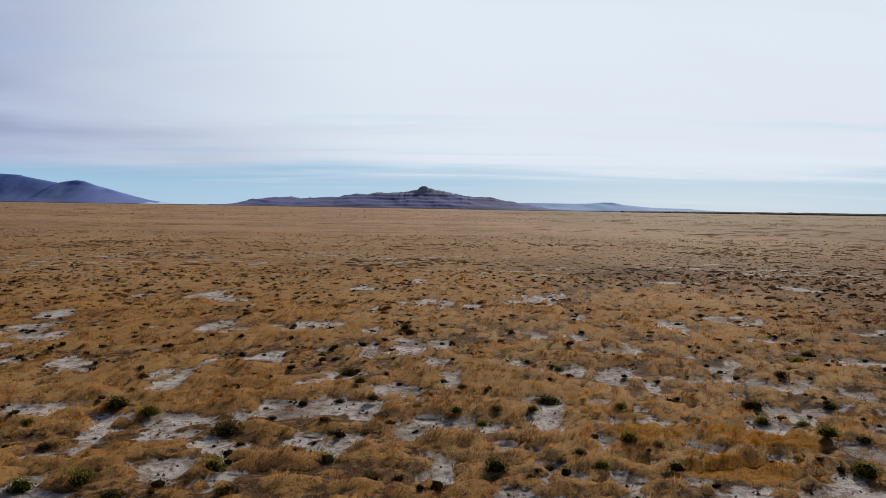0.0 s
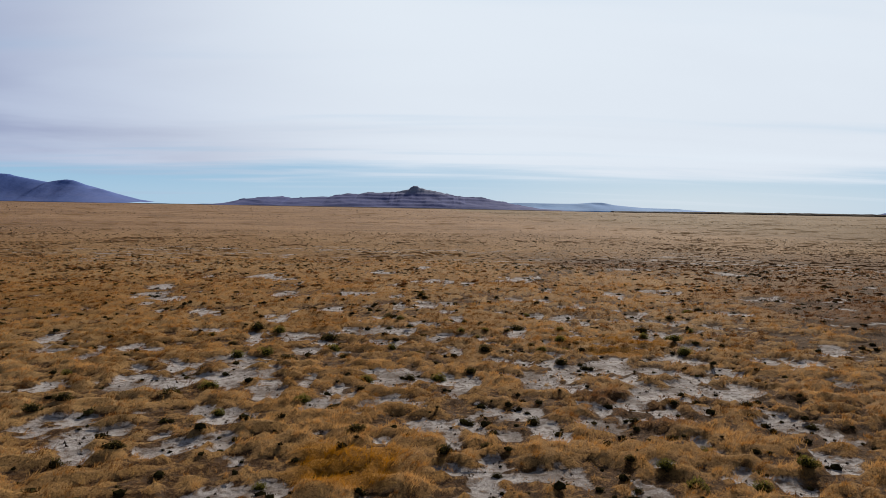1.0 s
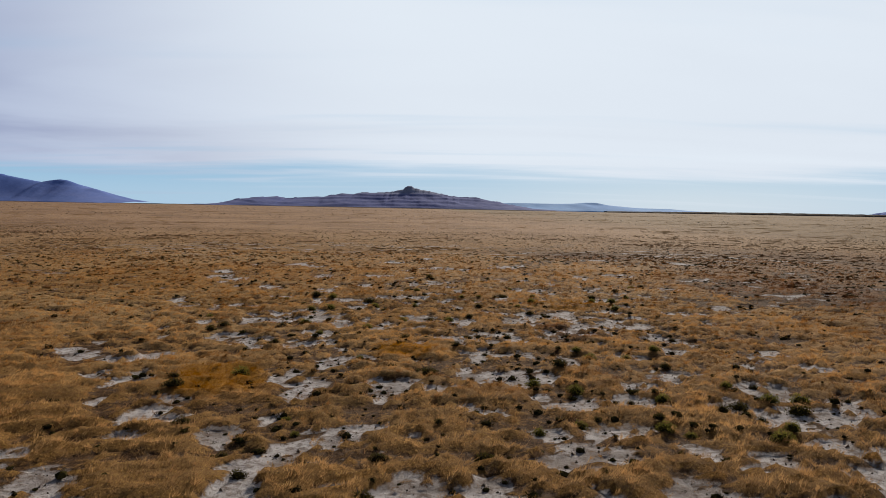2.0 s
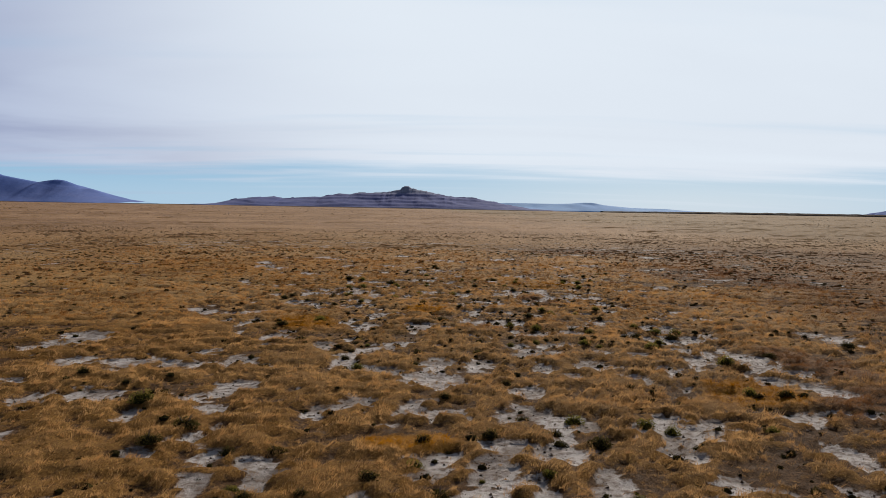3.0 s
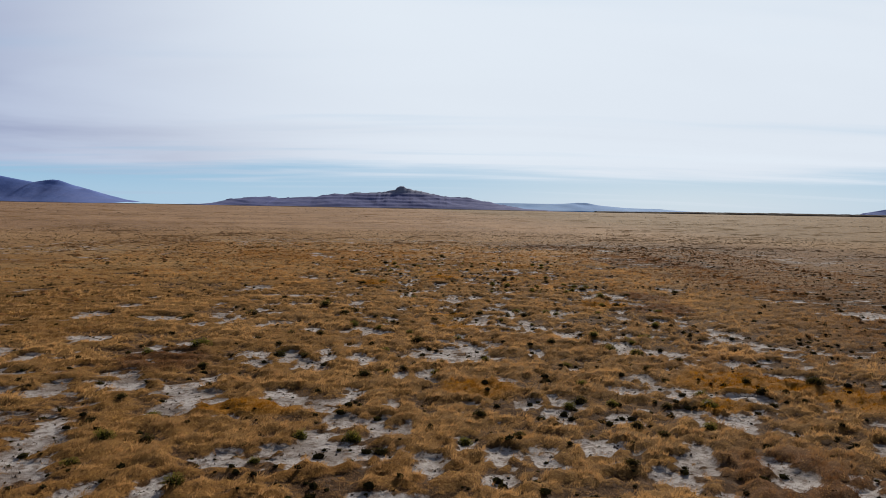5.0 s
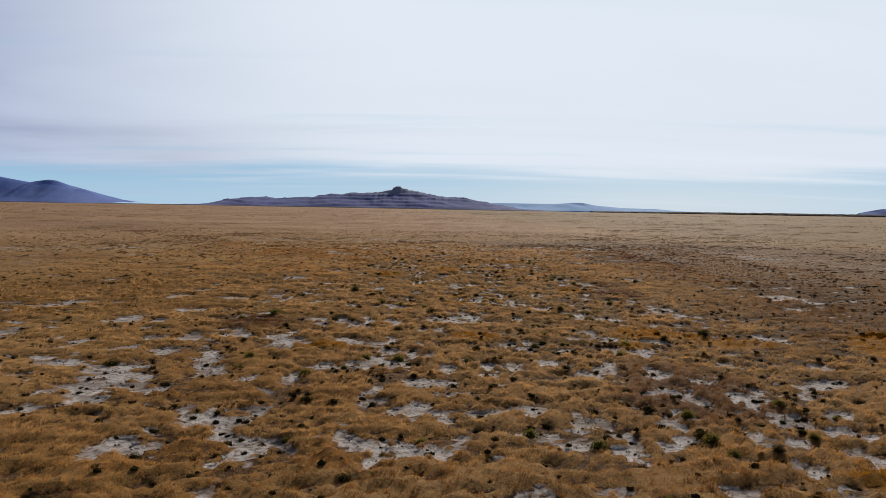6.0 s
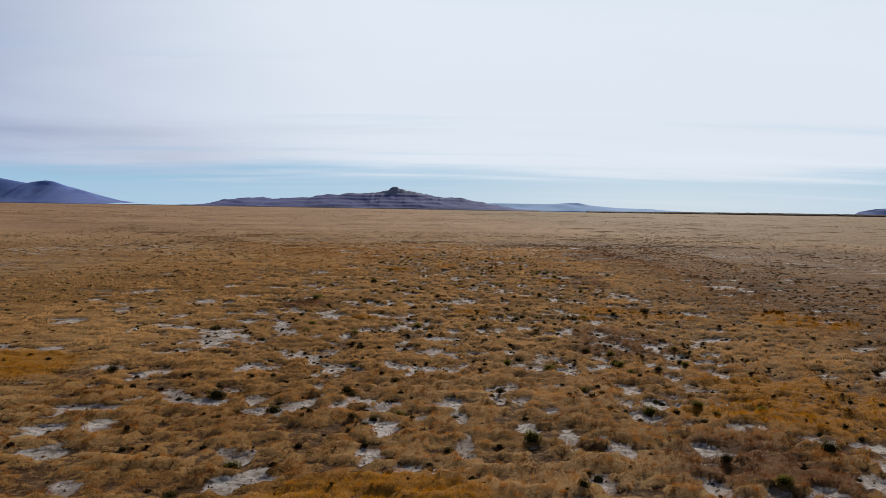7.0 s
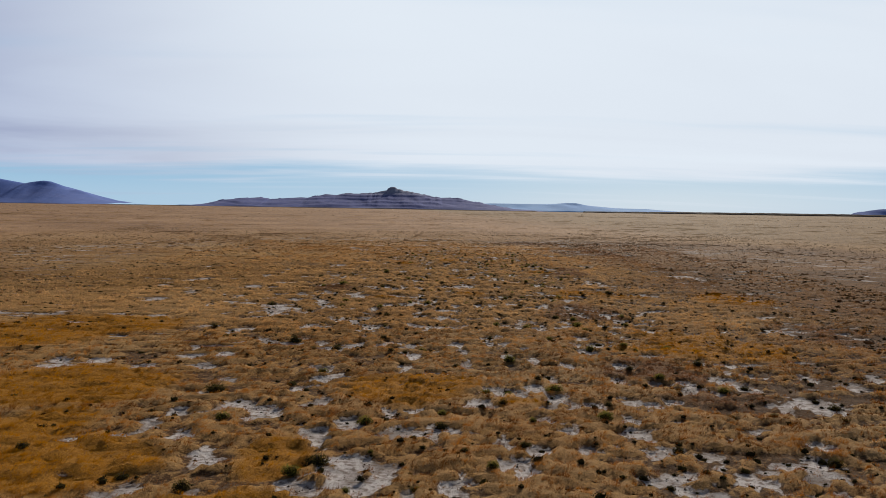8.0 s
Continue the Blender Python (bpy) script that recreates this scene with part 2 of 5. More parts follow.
# ---- plan of the plain ----
def lattice(ix, iy, seed):
    h = (ix * 374761393 + iy * 668265263 + seed * 974711) & 0x7FFFFFFF
    h = ((h ^ (h >> 13)) * 1274126177) & 0x7FFFFFFF
    return ((h ^ (h >> 16)) & 0xFFFF) / 65535.0


def soft_noise(x, y, size, seed):
    """Smooth noise from 0 to 1, with forms of about that many metres."""
    u, v = (0.83 * np.asarray(x) + 0.56 * np.asarray(y)) / size, (0.83 * np.asarray(y) - 0.56 * np.asarray(x)) / size
    iu, iv = np.floor(u).astype(np.int64), np.floor(v).astype(np.int64)
    fu, fv = u - iu, v - iv
    fu, fv = fu * fu * (3 - 2 * fu), fv * fv * (3 - 2 * fv)
    a, b = lattice(iu, iv, seed), lattice(iu + 1, iv, seed)
    c, d = lattice(iu, iv + 1, seed), lattice(iu + 1, iv + 1, seed)
    return (a * (1 - fu) + b * fu) * (1 - fv) + (c * (1 - fu) + d * fu) * fv


def rough_noise(x, y, size, seed, octaves=3):
    total, weight = 0.0, 0.0
    for k in range(octaves):
        total = total + soft_noise(x, y, size / 2**k, seed + 17 * k) * 0.55**k
        weight += 0.55**k
    return total / weight


def smooth(v, low, high):
    v = np.clip((v - low) / (high - low), 0, 1)
    return v * v * (3 - 2 * v)


# places of bare soil and of stands of grass (x, y, half width, half depth) and of shrubs (x, y, width), by stretches of the plain
DARK_T = [
    (4.7, 15.6, 0.3), (-2.7, 19.3, 0.3), (-1.5, 30.8, 0.59), (-1.2, 17.1, 0.26), (-4.1, 17.6, 0.27),
]
BARE_A = [
    (16.3, 52.8, 1.8, 1.8), (-1.8, 51.8, 0.9, 2.1), (23.6, 50.4, 1.2, 2.1), (24.6, 49.1, 1.8, 2), (-4.9, 46.8, 1.4, 1.8), (7.2, 44.3, 0.8, 1.7),
    (5.8, 42.7, 1.5, 2.2), (-13.3, 41.9, 1.6, 3.1), (-17.1, 41.4, 0.8, 1.6), (-1, 40.6, 0.9, 2), (4.7, 40.5, 1.7, 1.5), (-11.3, 40.1, 0.9, 1.7),
    (0.2, 39.5, 0.7, 1.7), (1.6, 38.5, 0.9, 1.6), (14.5, 35.5, 1.2, 1.3), (13.3, 35, 1, 1.4), (6.5, 34.9, 0.7, 1.2), (14.4, 33.8, 0.8, 1.2),
    (-17.7, 33.7, 1.1, 1.8), (10.6, 33.3, 0.8, 2.6), (-5.6, 31.9, 1.6, 1.4), (-7.2, 31.2, 0.7, 1.2), (-9.5, 31.1, 0.7, 1.4), (-6.3, 30.7, 1.1, 1),
]
BARE_B = [
    (-16.8, 30.5, 1.2, 1.2), (-2.9, 30.5, 0.6, 1), (-8.4, 30.2, 0.8, 1.3), (-9.8, 30.1, 0.7, 1.6), (3.9, 29.7, 0.6, 1.9), (13.3, 29.2, 1.1, 1.1),
    (5.5, 29.1, 0.7, 1), (-17.3, 28.9, 0.8, 1.7), (-15.7, 28.1, 1.7, 1.6), (-0.7, 27.5, 1.5, 1.5), (-3, 26.9, 0.7, 1.1), (6.6, 26.5, 1.1, 1.2),
    (-15.9, 26.2, 0.5, 1), (-1.3, 26.2, 0.7, 1.3), (-2.5, 26.1, 0.6, 1), (14.4, 25.4, 1.5, 1), (-5.9, 25.2, 0.9, 1.2), (10, 24.7, 0.6, 1.2),
    (-0.2, 24.3, 0.5, 1), (2.4, 24.2, 0.5, 0.9), (-7.5, 24.1, 0.5, 0.9), (-12.3, 23.8, 0.5, 1), (-13.9, 23.7, 0.9, 0.9), (9.2, 23.6, 0.7, 1.3),
]
BARE_C = [
    (4.1, 23.3, 1.2, 0.8), (5.8, 23, 0.7, 1), (-11.6, 22.9, 0.9, 0.8), (-8.5, 22.4, 0.7, 1), (-3.3, 22.3, 1, 1.2), (-7.9, 22.1, 0.5, 1),
    (5.3, 22.1, 0.6, 1), (0.3, 22, 0.5, 1.3), (9.6, 21.7, 0.8, 1), (11, 21.7, 0.7, 0.9), (10.3, 21.3, 0.8, 0.9), (-3.9, 21.2, 0.6, 0.8),
    (6.2, 21.2, 0.4, 0.9), (-7.9, 20.7, 0.8, 1), (-1.6, 20.6, 0.8, 0.9), (12.1, 20.6, 0.7, 0.9), (-1, 20.2, 0.7, 0.9), (4.3, 19.2, 0.5, 0.7),
    (2.8, 19.1, 0.9, 0.9), (-3, 19.1, 0.7, 0.8), (9.9, 18.9, 0.7, 0.8), (-2, 18.8, 1.2, 0.9), (-3.8, 18.8, 0.7, 0.9), (9.1, 18.7, 0.6, 1.2),
]
BARE_D = [
    (-9.4, 18.7, 0.6, 0.8), (5.1, 18.4, 0.4, 0.9), (-4.3, 18.4, 0.6, 1), (-3.2, 18.3, 0.7, 0.8), (-1.9, 18.1, 0.5, 0.6), (-10.3, 18, 1.2, 1),
    (2.7, 17.9, 0.6, 0.7), (-5, 17.8, 0.5, 0.6), (8.1, 17.8, 0.4, 0.8), (5.2, 17.5, 0.8, 0.7), (-6.4, 17.5, 1.1, 0.8), (-7.9, 17.4, 0.6, 0.7),
    (-0.3, 17.4, 0.6, 0.8), (2.5, 17.3, 0.7, 0.8), (4.3, 17.2, 0.5, 0.7), (10.6, 17.2, 0.6, 0.8), (8, 17.2, 0.9, 0.9), (0.5, 17.1, 0.8, 0.8),
    (-0.7, 16.9, 0.4, 0.7), (-6.5, 16.5, 0.7, 0.7), (-15.4, 16.3, 0.6, 1.9), (-7.8, 16.3, 0.5, 0.8), (-5.9, 16.2, 0.4, 0.6), (6.2, 16.2, 0.4, 0.7),
]
BARE_E = [
    (15, 16.2, 0.6, 1.3), (3.7, 16.1, 0.4, 0.8), (-3, 16, 0.5, 0.7), (-2, 16, 0.5, 0.8), (-5.2, 15.9, 0.4, 0.7), (5.7, 15.8, 0.7, 0.9),
    (9.4, 15.7, 0.6, 1), (-2.6, 15.7, 0.5, 0.7), (8, 15.7, 0.5, 0.7), (1.4, 15.6, 0.5, 0.6), (-4.7, 15.5, 0.5, 0.8), (-2.2, 15.2, 0.4, 0.7),
    (7.2, 15.2, 0.6, 0.6), (14.5, 15, 1.1, 1.4), (5.4, 14.7, 0.4, 0.8), (2.2, 14.4, 0.4, 0.8), (0, 14.4, 0.4, 0.9), (-11.8, 14.3, 0.8, 1.3),
    (-5.4, 14.3, 0.8, 0.9), (8.1, 14.2, 0.4, 0.9), (2.7, 14.1, 0.4, 0.6), (5.1, 14, 0.5, 0.7), (-4.2, 13.9, 0.4, 0.9), (-14.6, 13.8, 0.4, 1.4),
]
BARE_F = [
    (3.6, 13.7, 0.4, 0.6), (-13.7, 13.5, 0.6, 0.9), (5.8, 13.4, 0.6, 0.6), (7.9, 13.3, 0.7, 0.8), (-7.6, 13.2, 0.6, 0.5), (10.9, 13.2, 1.1, 1.2),
    (1.4, 13, 0.5, 0.6), (8.4, 13, 0.5, 1.1), (12.1, 12.7, 1.3, 1.2), (-12.6, 12.6, 0.4, 1.1), (-7.1, 12.4, 1.7, 0.9), (5.4, 12, 0.7, 1.7),
    (4.2, 11.8, 1.1, 1.1), (-9.4, 11.6, 0.6, 0.9), (-6.9, 11.6, 0.7, 0.9), (6.5, 11.5, 0.5, 0.9), (8.9, 11.3, 0.5, 1), (-8.8, 11, 0.9, 0.9),
    (-10.1, 10.9, 0.5, 0.8), (7.2, 10.8, 0.4, 1.1), (3.5, 10.5, 0.6, 1), (-5.9, 10.4, 0.6, 1), (2.6, 10.3, 0.7, 1.6), (-1.9, 10.2, 1.2, 1.1),
]
BARE_G = [
    (2, 10.1, 0.4, 0.8), (7.5, 10.1, 0.5, 0.8), (-0.4, 9.9, 0.4, 1), (5.3, 9.9, 0.5, 1), (11.9, 9.8, 0.6, 0.9), (-6.8, 9.7, 1.1, 1.2),
    (-9.7, 9.6, 0.5, 1.1), (7, 9.6, 0.7, 1.1), (-1.2, 9.4, 0.5, 1), (-8, 9.3, 0.8, 1.1), (8.4, 9.3, 0.5, 0.8), (0.3, 9.2, 0.7, 1.1),
    (-1.9, 9.1, 0.6, 1), (-4.5, 9, 0.3, 1), (2.2, 9, 0.5, 0.8), (-6.6, 8.8, 0.6, 1), (6.4, 8.8, 0.4, 0.8), (8.7, 8.8, 0.5, 0.8),
    (-8.6, 8.7, 0.9, 1), (-5.5, 8.5, 0.4, 0.9), (5.7, 8.5, 1, 0.9), (7.8, 8.4, 1, 1), (-9.6, 8.3, 0.6, 0.9), (-11.7, 8.2, 0.6, 0.9),
]
BARE_H = [
    (-0.1, 8.2, 0.4, 0.9), (-3.5, 8, 0.4, 1), (-5, 7.9, 0.3, 1), (-3.1, 7.7, 0.4, 0.8), (-5.4, 7.6, 0.4, 0.8), (-2.1, 7.1, 0.7, 0.8),
    (-1.5, 6.8, 0.6, 0.7), (6.3, 6.7, 0.4, 0.7), (5.4, 6.4, 0.6, 0.8), (-12.8, 6.4, 0.4, 1.3), (1.7, 6.3, 0.5, 0.8), (3.6, 6.3, 0.3, 0.8),
    (-3.8, 6.3, 0.5, 0.9), (-6.6, 5.8, 0.3, 0.8), (8.5, 5.6, 0.6, 1.2), (3.3, 5.5, 0.4, 0.6), (7.8, 5.4, 0.6, 0.7), (-5.9, 5.4, 0.8, 0.8),
    (0.1, 5.1, 0.8, 1.2), (-10.1, 5.1, 0.5, 0.8), (-1.1, 5.1, 0.4, 0.8), (3.6, 5, 0.4, 0.7), (-0.7, 4.9, 0.4, 0.7), (-9.3, 4.8, 0.7, 0.8),
]
BARE_I = [
    (1.9, 4.7, 0.4, 0.7), (8.7, 4.6, 0.5, 0.8), (-10.1, 4.3, 0.7, 0.6), (0.9, 4.3, 0.4, 0.6), (-12.2, 4.3, 0.4, 1.1), (-8.2, 4.2, 0.5, 0.6),
    (-0.3, 4.2, 0.3, 0.9), (2.1, 4.1, 0.4, 0.8), (5.3, 3.8, 0.4, 0.8), (-1.9, 3.6, 0.4, 0.6), (-5.5, 3.6, 0.4, 0.9), (-8.6, 3.5, 0.7, 1.1),
    (-6.5, 3.4, 0.7, 1), (7.7, 2.8, 0.7, 0.7), (-8.1, 2.6, 0.6, 0.7), (4, 2.5, 0.4, 0.7), (11.3, 2.5, 0.6, 0.9), (-4.7, 2.3, 0.4, 0.6),
    (0.5, 2.1, 0.4, 0.9), (1.5, 2, 0.6, 0.6), (10.5, 2, 0.5, 1), (-0.5, 1.9, 0.4, 0.6), (1.9, 1.7, 0.6, 0.6), (5.4, 1.7, 0.3, 0.7),
]
BARE_J = [
    (-14.3, 1.6, 0.9, 0.8), (6.3, 1.4, 0.5, 0.7), (-3.7, 1.1, 0.7, 0.6), (-10.8, 1.1, 0.7, 0.8), (0.2, 1, 0.5, 1), (-4.4, 0.9, 0.5, 0.6),
    (3.3, 0.7, 0.5, 1), (-13.6, 0.7, 0.8, 1), (-11.2, 0.5, 0.8, 0.9), (9.6, 0.5, 0.4, 0.9), (-11.8, 0.1, 0.8, 0.8), (11.5, 0, 0.7, 0.8),
    (-4.9, -0.1, 0.8, 1.3), (-12.3, -0.3, 0.8, 0.9), (11.8, -0.4, 0.5, 0.8), (-0.4, -0.9, 0.4, 0.8), (6.8, -1, 0.7, 0.8), (1.4, -1.2, 0.5, 0.8),
    (2.1, -1.4, 0.6, 0.9), (6.1, -1.6, 0.6, 1.2), (0.3, -1.7, 1, 1), (-10.6, -2, 0.5, 0.9), (-7.1, -2, 0.4, 0.7), (1.9, -2, 0.9, 0.8),
]
BARE_K = [
    (-5.9, -2.1, 0.6, 1.7), (-11.8, -2.3, 0.5, 0.9), (1.1, -2.3, 0.5, 0.9), (-6.3, -2.4, 0.6, 0.9), (-10.2, -2.7, 0.5, 0.8), (5.3, -2.7, 0.4, 0.8),
    (-10.8, -2.8, 0.5, 1), (8.2, -2.8, 0.6, 1), (-4.9, -2.8, 0.5, 0.8), (1.3, -2.8, 0.5, 0.7), (-2.6, -3, 1.1, 1), (4.8, -3, 0.6, 0.7),
    (9.1, -3.1, 0.4, 0.7), (-5.3, -3.3, 0.5, 0.9), (8.7, -3.3, 0.5, 0.8), (-1.3, -3.4, 0.8, 0.7), (-5.5, -4, 0.5, 0.8), (8.4, -4, 1.3, 1),
    (1.7, -4.2, 0.4, 0.7), (15.2, -4.2, 0.8, 1), (-5.3, -4.5, 0.4, 0.6), (6.9, -4.5, 0.4, 0.8), (-9, -4.6, 0.4, 0.7), (2.6, -4.7, 0.5, 0.7),
]
BARE_L = [
    (-2.9, -4.7, 0.4, 0.7), (-8.6, -4.8, 0.5, 0.7), (4.1, -4.8, 1, 0.9), (2.2, -5, 0.5, 0.9), (6.5, -5.1, 0.5, 0.6), (10.1, -5.1, 0.7, 1.4),
    (-10.6, -5.1, 0.3, 1), (2.5, -5.2, 1, 0.7), (-0.6, -5.3, 0.4, 0.6), (15.9, -5.4, 1, 1.1), (-0.3, -5.7, 0.5, 0.6), (-8.4, -5.8, 0.6, 0.7),
    (9.2, -5.8, 0.7, 1.3), (0.1, -5.9, 0.5, 0.5), (-8.9, -6.3, 0.5, 1.5), (7.7, -6.3, 1.1, 1.2), (-8, -6.5, 0.5, 0.6), (-5.5, -6.6, 0.4, 0.7),
    (15.7, -6.6, 0.6, 1.1), (-16.3, -6.6, 1.3, 1.7), (3.7, -7, 0.5, 0.7), (3.1, -7.2, 0.6, 0.6), (-2.9, -7.2, 0.6, 0.6), (-3.3, -7.5, 0.4, 0.6),
]
BARE_M = [
    (2.8, -7.5, 1, 0.6), (1.3, -7.5, 0.5, 0.7), (-6.4, -7.9, 0.8, 0.7), (-16.7, -8, 1.3, 1.1), (-8.7, -8.1, 0.6, 0.5), (-3.8, -8.1, 0.6, 1),
    (7.9, -8.6, 0.7, 1), (4.5, -8.7, 0.5, 1), (-4.3, -8.7, 0.6, 1.3), (1.8, -8.9, 0.5, 1.1), (-17.3, -8.9, 0.7, 1.5), (8.7, -9, 0.6, 1.1),
    (2.6, -9.1, 0.7, 0.8), (-4.9, -9.2, 0.5, 1.3), (1.3, -9.4, 0.6, 1), (5.9, -9.4, 0.7, 0.9), (-10.7, -9.6, 0.8, 1), (10.4, -9.9, 0.5, 1),
    (8.1, -10, 0.5, 1), (9.6, -10.3, 0.7, 3.3), (7.6, -10.4, 0.6, 1), (-5.3, -10.9, 0.6, 1.9), (-8.9, -11.1, 0.9, 1.2), (-0.4, -11.2, 0.5, 1),
]
BARE_N = [
    (7.4, -11.2, 0.5, 0.8), (-1.9, -11.3, 0.7, 1.1), (-14.8, -11.4, 0.9, 0.9), (3.6, -11.4, 0.8, 1.2), (-12.9, -11.6, 1.1, 1.2), (-11.1, -11.7, 0.7, 0.9),
    (1.7, -11.9, 0.5, 0.9), (-9.8, -11.9, 1.4, 0.8), (-0.7, -12, 0.5, 1), (-4.7, -12.2, 0.6, 1.1), (6.3, -12.2, 0.6, 1), (-2.1, -12.4, 0.6, 1),
    (-4, -12.5, 0.7, 1), (10.6, -12.6, 0.9, 0.8), (8.6, -12.7, 0.5, 0.9), (-12.5, -12.8, 0.5, 0.8), (4.6, -13.3, 0.6, 0.9), (9, -13.5, 1.1, 1),
    (-2.3, -13.6, 1.6, 1.5), (10, -14.6, 0.8, 0.8), (-8.1, -14.7, 0.7, 0.9), (1, -15, 0.4, 0.9), (10, -15.2, 0.6, 0.7), (0.6, -15.4, 0.4, 0.8),
]
BARE_O = [
    (-8.4, -15.6, 0.6, 1.3), (-12.1, -16.1, 1.2, 1), (-8.9, -16.2, 0.3, 0.7), (-13.4, -16.6, 0.7, 1.1), (-2.7, -16.8, 0.4, 0.7), (-16.7, -16.8, 0.5, 1.1),
    (-4.3, -16.9, 0.7, 0.8), (-4.8, -17.3, 0.4, 0.8), (-2.6, -17.3, 0.7, 0.8), (-8.2, -17.4, 0.5, 0.6), (0.4, -17.4, 0.4, 0.8), (-1.8, -17.6, 0.8, 0.9),
    (-5.4, -17.6, 0.4, 0.7), (-21.6, -17.7, 1.4, 1.4), (-0.1, -17.8, 0.4, 0.7), (0.8, -17.8, 0.5, 0.8), (7.7, -17.9, 0.7, 0.9), (1.5, -18, 0.4, 0.7),
    (4, -18.2, 0.4, 0.7), (23.4, -18.2, 1.5, 2.3), (-10, -18.2, 0.4, 0.9), (1, -18.2, 0.4, 0.7), (1.8, -18.4, 0.4, 0.7), (5.1, -18.6, 0.5, 0.9),
]
BARE_P = [
    (-13.6, -18.7, 0.4, 0.9), (4, -19.1, 1.3, 1.1), (-7.5, -19.5, 0.4, 0.9), (1, -19.7, 0.3, 0.9), (3.7, -20, 0.5, 0.7), (-7.7, -20, 0.5, 0.7),
    (-12.6, -20.3, 0.6, 0.9), (-0.5, -20.4, 0.8, 0.8), (3.3, -20.6, 0.4, 0.6), (0.7, -20.9, 0.9, 0.7), (3.5, -20.9, 0.4, 0.7), (-1.7, -21, 0.4, 0.6),
    (7.4, -21.1, 0.5, 1.2), (-7.2, -21.1, 0.5, 0.6), (-8.7, -21.1, 0.7, 0.6), (-15.3, -21.2, 0.9, 1.8), (10.5, -21.2, 0.4, 0.8), (12.3, -21.4, 0.5, 0.8),
    (-2.2, -21.5, 0.6, 1.1), (9.1, -21.6, 0.6, 1.1), (-6.1, -21.7, 0.6, 0.8), (-22.1, -21.7, 1, 1.3), (-0.8, -22.1, 0.9, 1.2), (-5.7, -22.4, 0.4, 0.9),
]
BARE_Q = [
    (1.5, -22.5, 0.4, 0.8), (4.1, -22.6, 0.6, 0.7), (-7, -22.8, 0.4, 0.9), (-18.1, -22.8, 1.6, 1.4), (-14.4, -22.8, 0.8, 1.9), (-22.4, -22.9, 0.7, 1.2),
    (0, -23.2, 0.4, 0.9), (6.2, -23.2, 0.4, 0.7), (1.3, -23.5, 0.4, 1.1), (-1.3, -23.6, 0.9, 0.9), (-11.7, -23.9, 0.8, 0.9), (-0.1, -23.9, 0.7, 0.9),
    (-3.4, -24, 0.4, 0.8), (-6.1, -24.1, 0.5, 0.8), (1.5, -24.1, 0.4, 1.2), (3.2, -24.2, 0.3, 0.8), (-2.7, -24.3, 0.5, 0.7), (0.5, -24.4, 0.6, 0.8),
    (8, -24.5, 0.5, 0.8), (-12.2, -24.5, 0.7, 0.8), (-15.7, -24.6, 0.8, 1), (2, -24.7, 0.3, 1.3), (1.2, -25, 0.3, 0.9), (-7.2, -25.2, 0.5, 0.8),
]
BARE_R = [
    (20.8, -25.3, 0.9, 1.8), (-0.9, -25.6, 0.4, 0.6), (11.1, -25.6, 0.6, 1.6), (0.1, -25.7, 0.6, 0.6), (3.8, -25.7, 0.4, 0.6), (-6.9, -25.8, 0.6, 0.8),
    (-7.8, -25.8, 0.7, 0.7), (-9.7, -25.9, 0.7, 0.9), (1, -26, 0.6, 0.7), (2.6, -26, 0.4, 0.7), (-27.9, -26, 1.4, 1.8), (-6.4, -26.1, 0.4, 0.8),
    (-6, -26.2, 0.5, 0.6), (3.2, -26.2, 0.5, 0.8), (11.6, -26.2, 0.5, 1.2), (-6.9, -26.6, 0.4, 0.7), (10.4, -26.7, 0.6, 1.9), (6.1, -26.9, 0.4, 0.8),
    (5.7, -27.1, 0.4, 0.8), (3, -27.2, 0.9, 1.1), (-2.3, -27.3, 0.4, 0.8), (11, -28.2, 0.8, 1), (4.6, -28.5, 0.4, 0.7), (-1, -28.6, 0.5, 0.7),
]
BARE_S = [
    (-3.1, -28.7, 0.4, 0.6), (-2.4, -28.7, 0.5, 0.8), (4, -28.7, 0.4, 0.7), (-19.3, -28.9, 1.3, 1.3), (-4.1, -28.9, 0.4, 0.7), (5.1, -29.2, 0.5, 1.3),
    (5.4, -29.7, 0.4, 0.7), (-0.8, -29.8, 0.6, 0.8), (12.3, -29.8, 0.6, 0.9), (11, -29.9, 0.4, 0.9), (-7.3, -29.9, 0.6, 0.9), (-14.4, -30, 0.7, 1),
    (-3, -30.3, 0.4, 0.7), (-2, -30.4, 1, 1.6), (4.7, -30.4, 0.6, 0.7), (-4.3, -30.5, 0.6, 0.7), (-10.3, -30.6, 0.4, 0.6), (5.9, -30.7, 0.6, 1.1),
    (0.7, -30.8, 0.5, 0.9), (-15.5, -31, 0.5, 1.1), (4.5, -31, 0.5, 1), (6.7, -31.3, 0.8, 1), (-8.3, -31.5, 0.5, 0.9), (-3.2, -31.6, 1.1, 1.2),
]
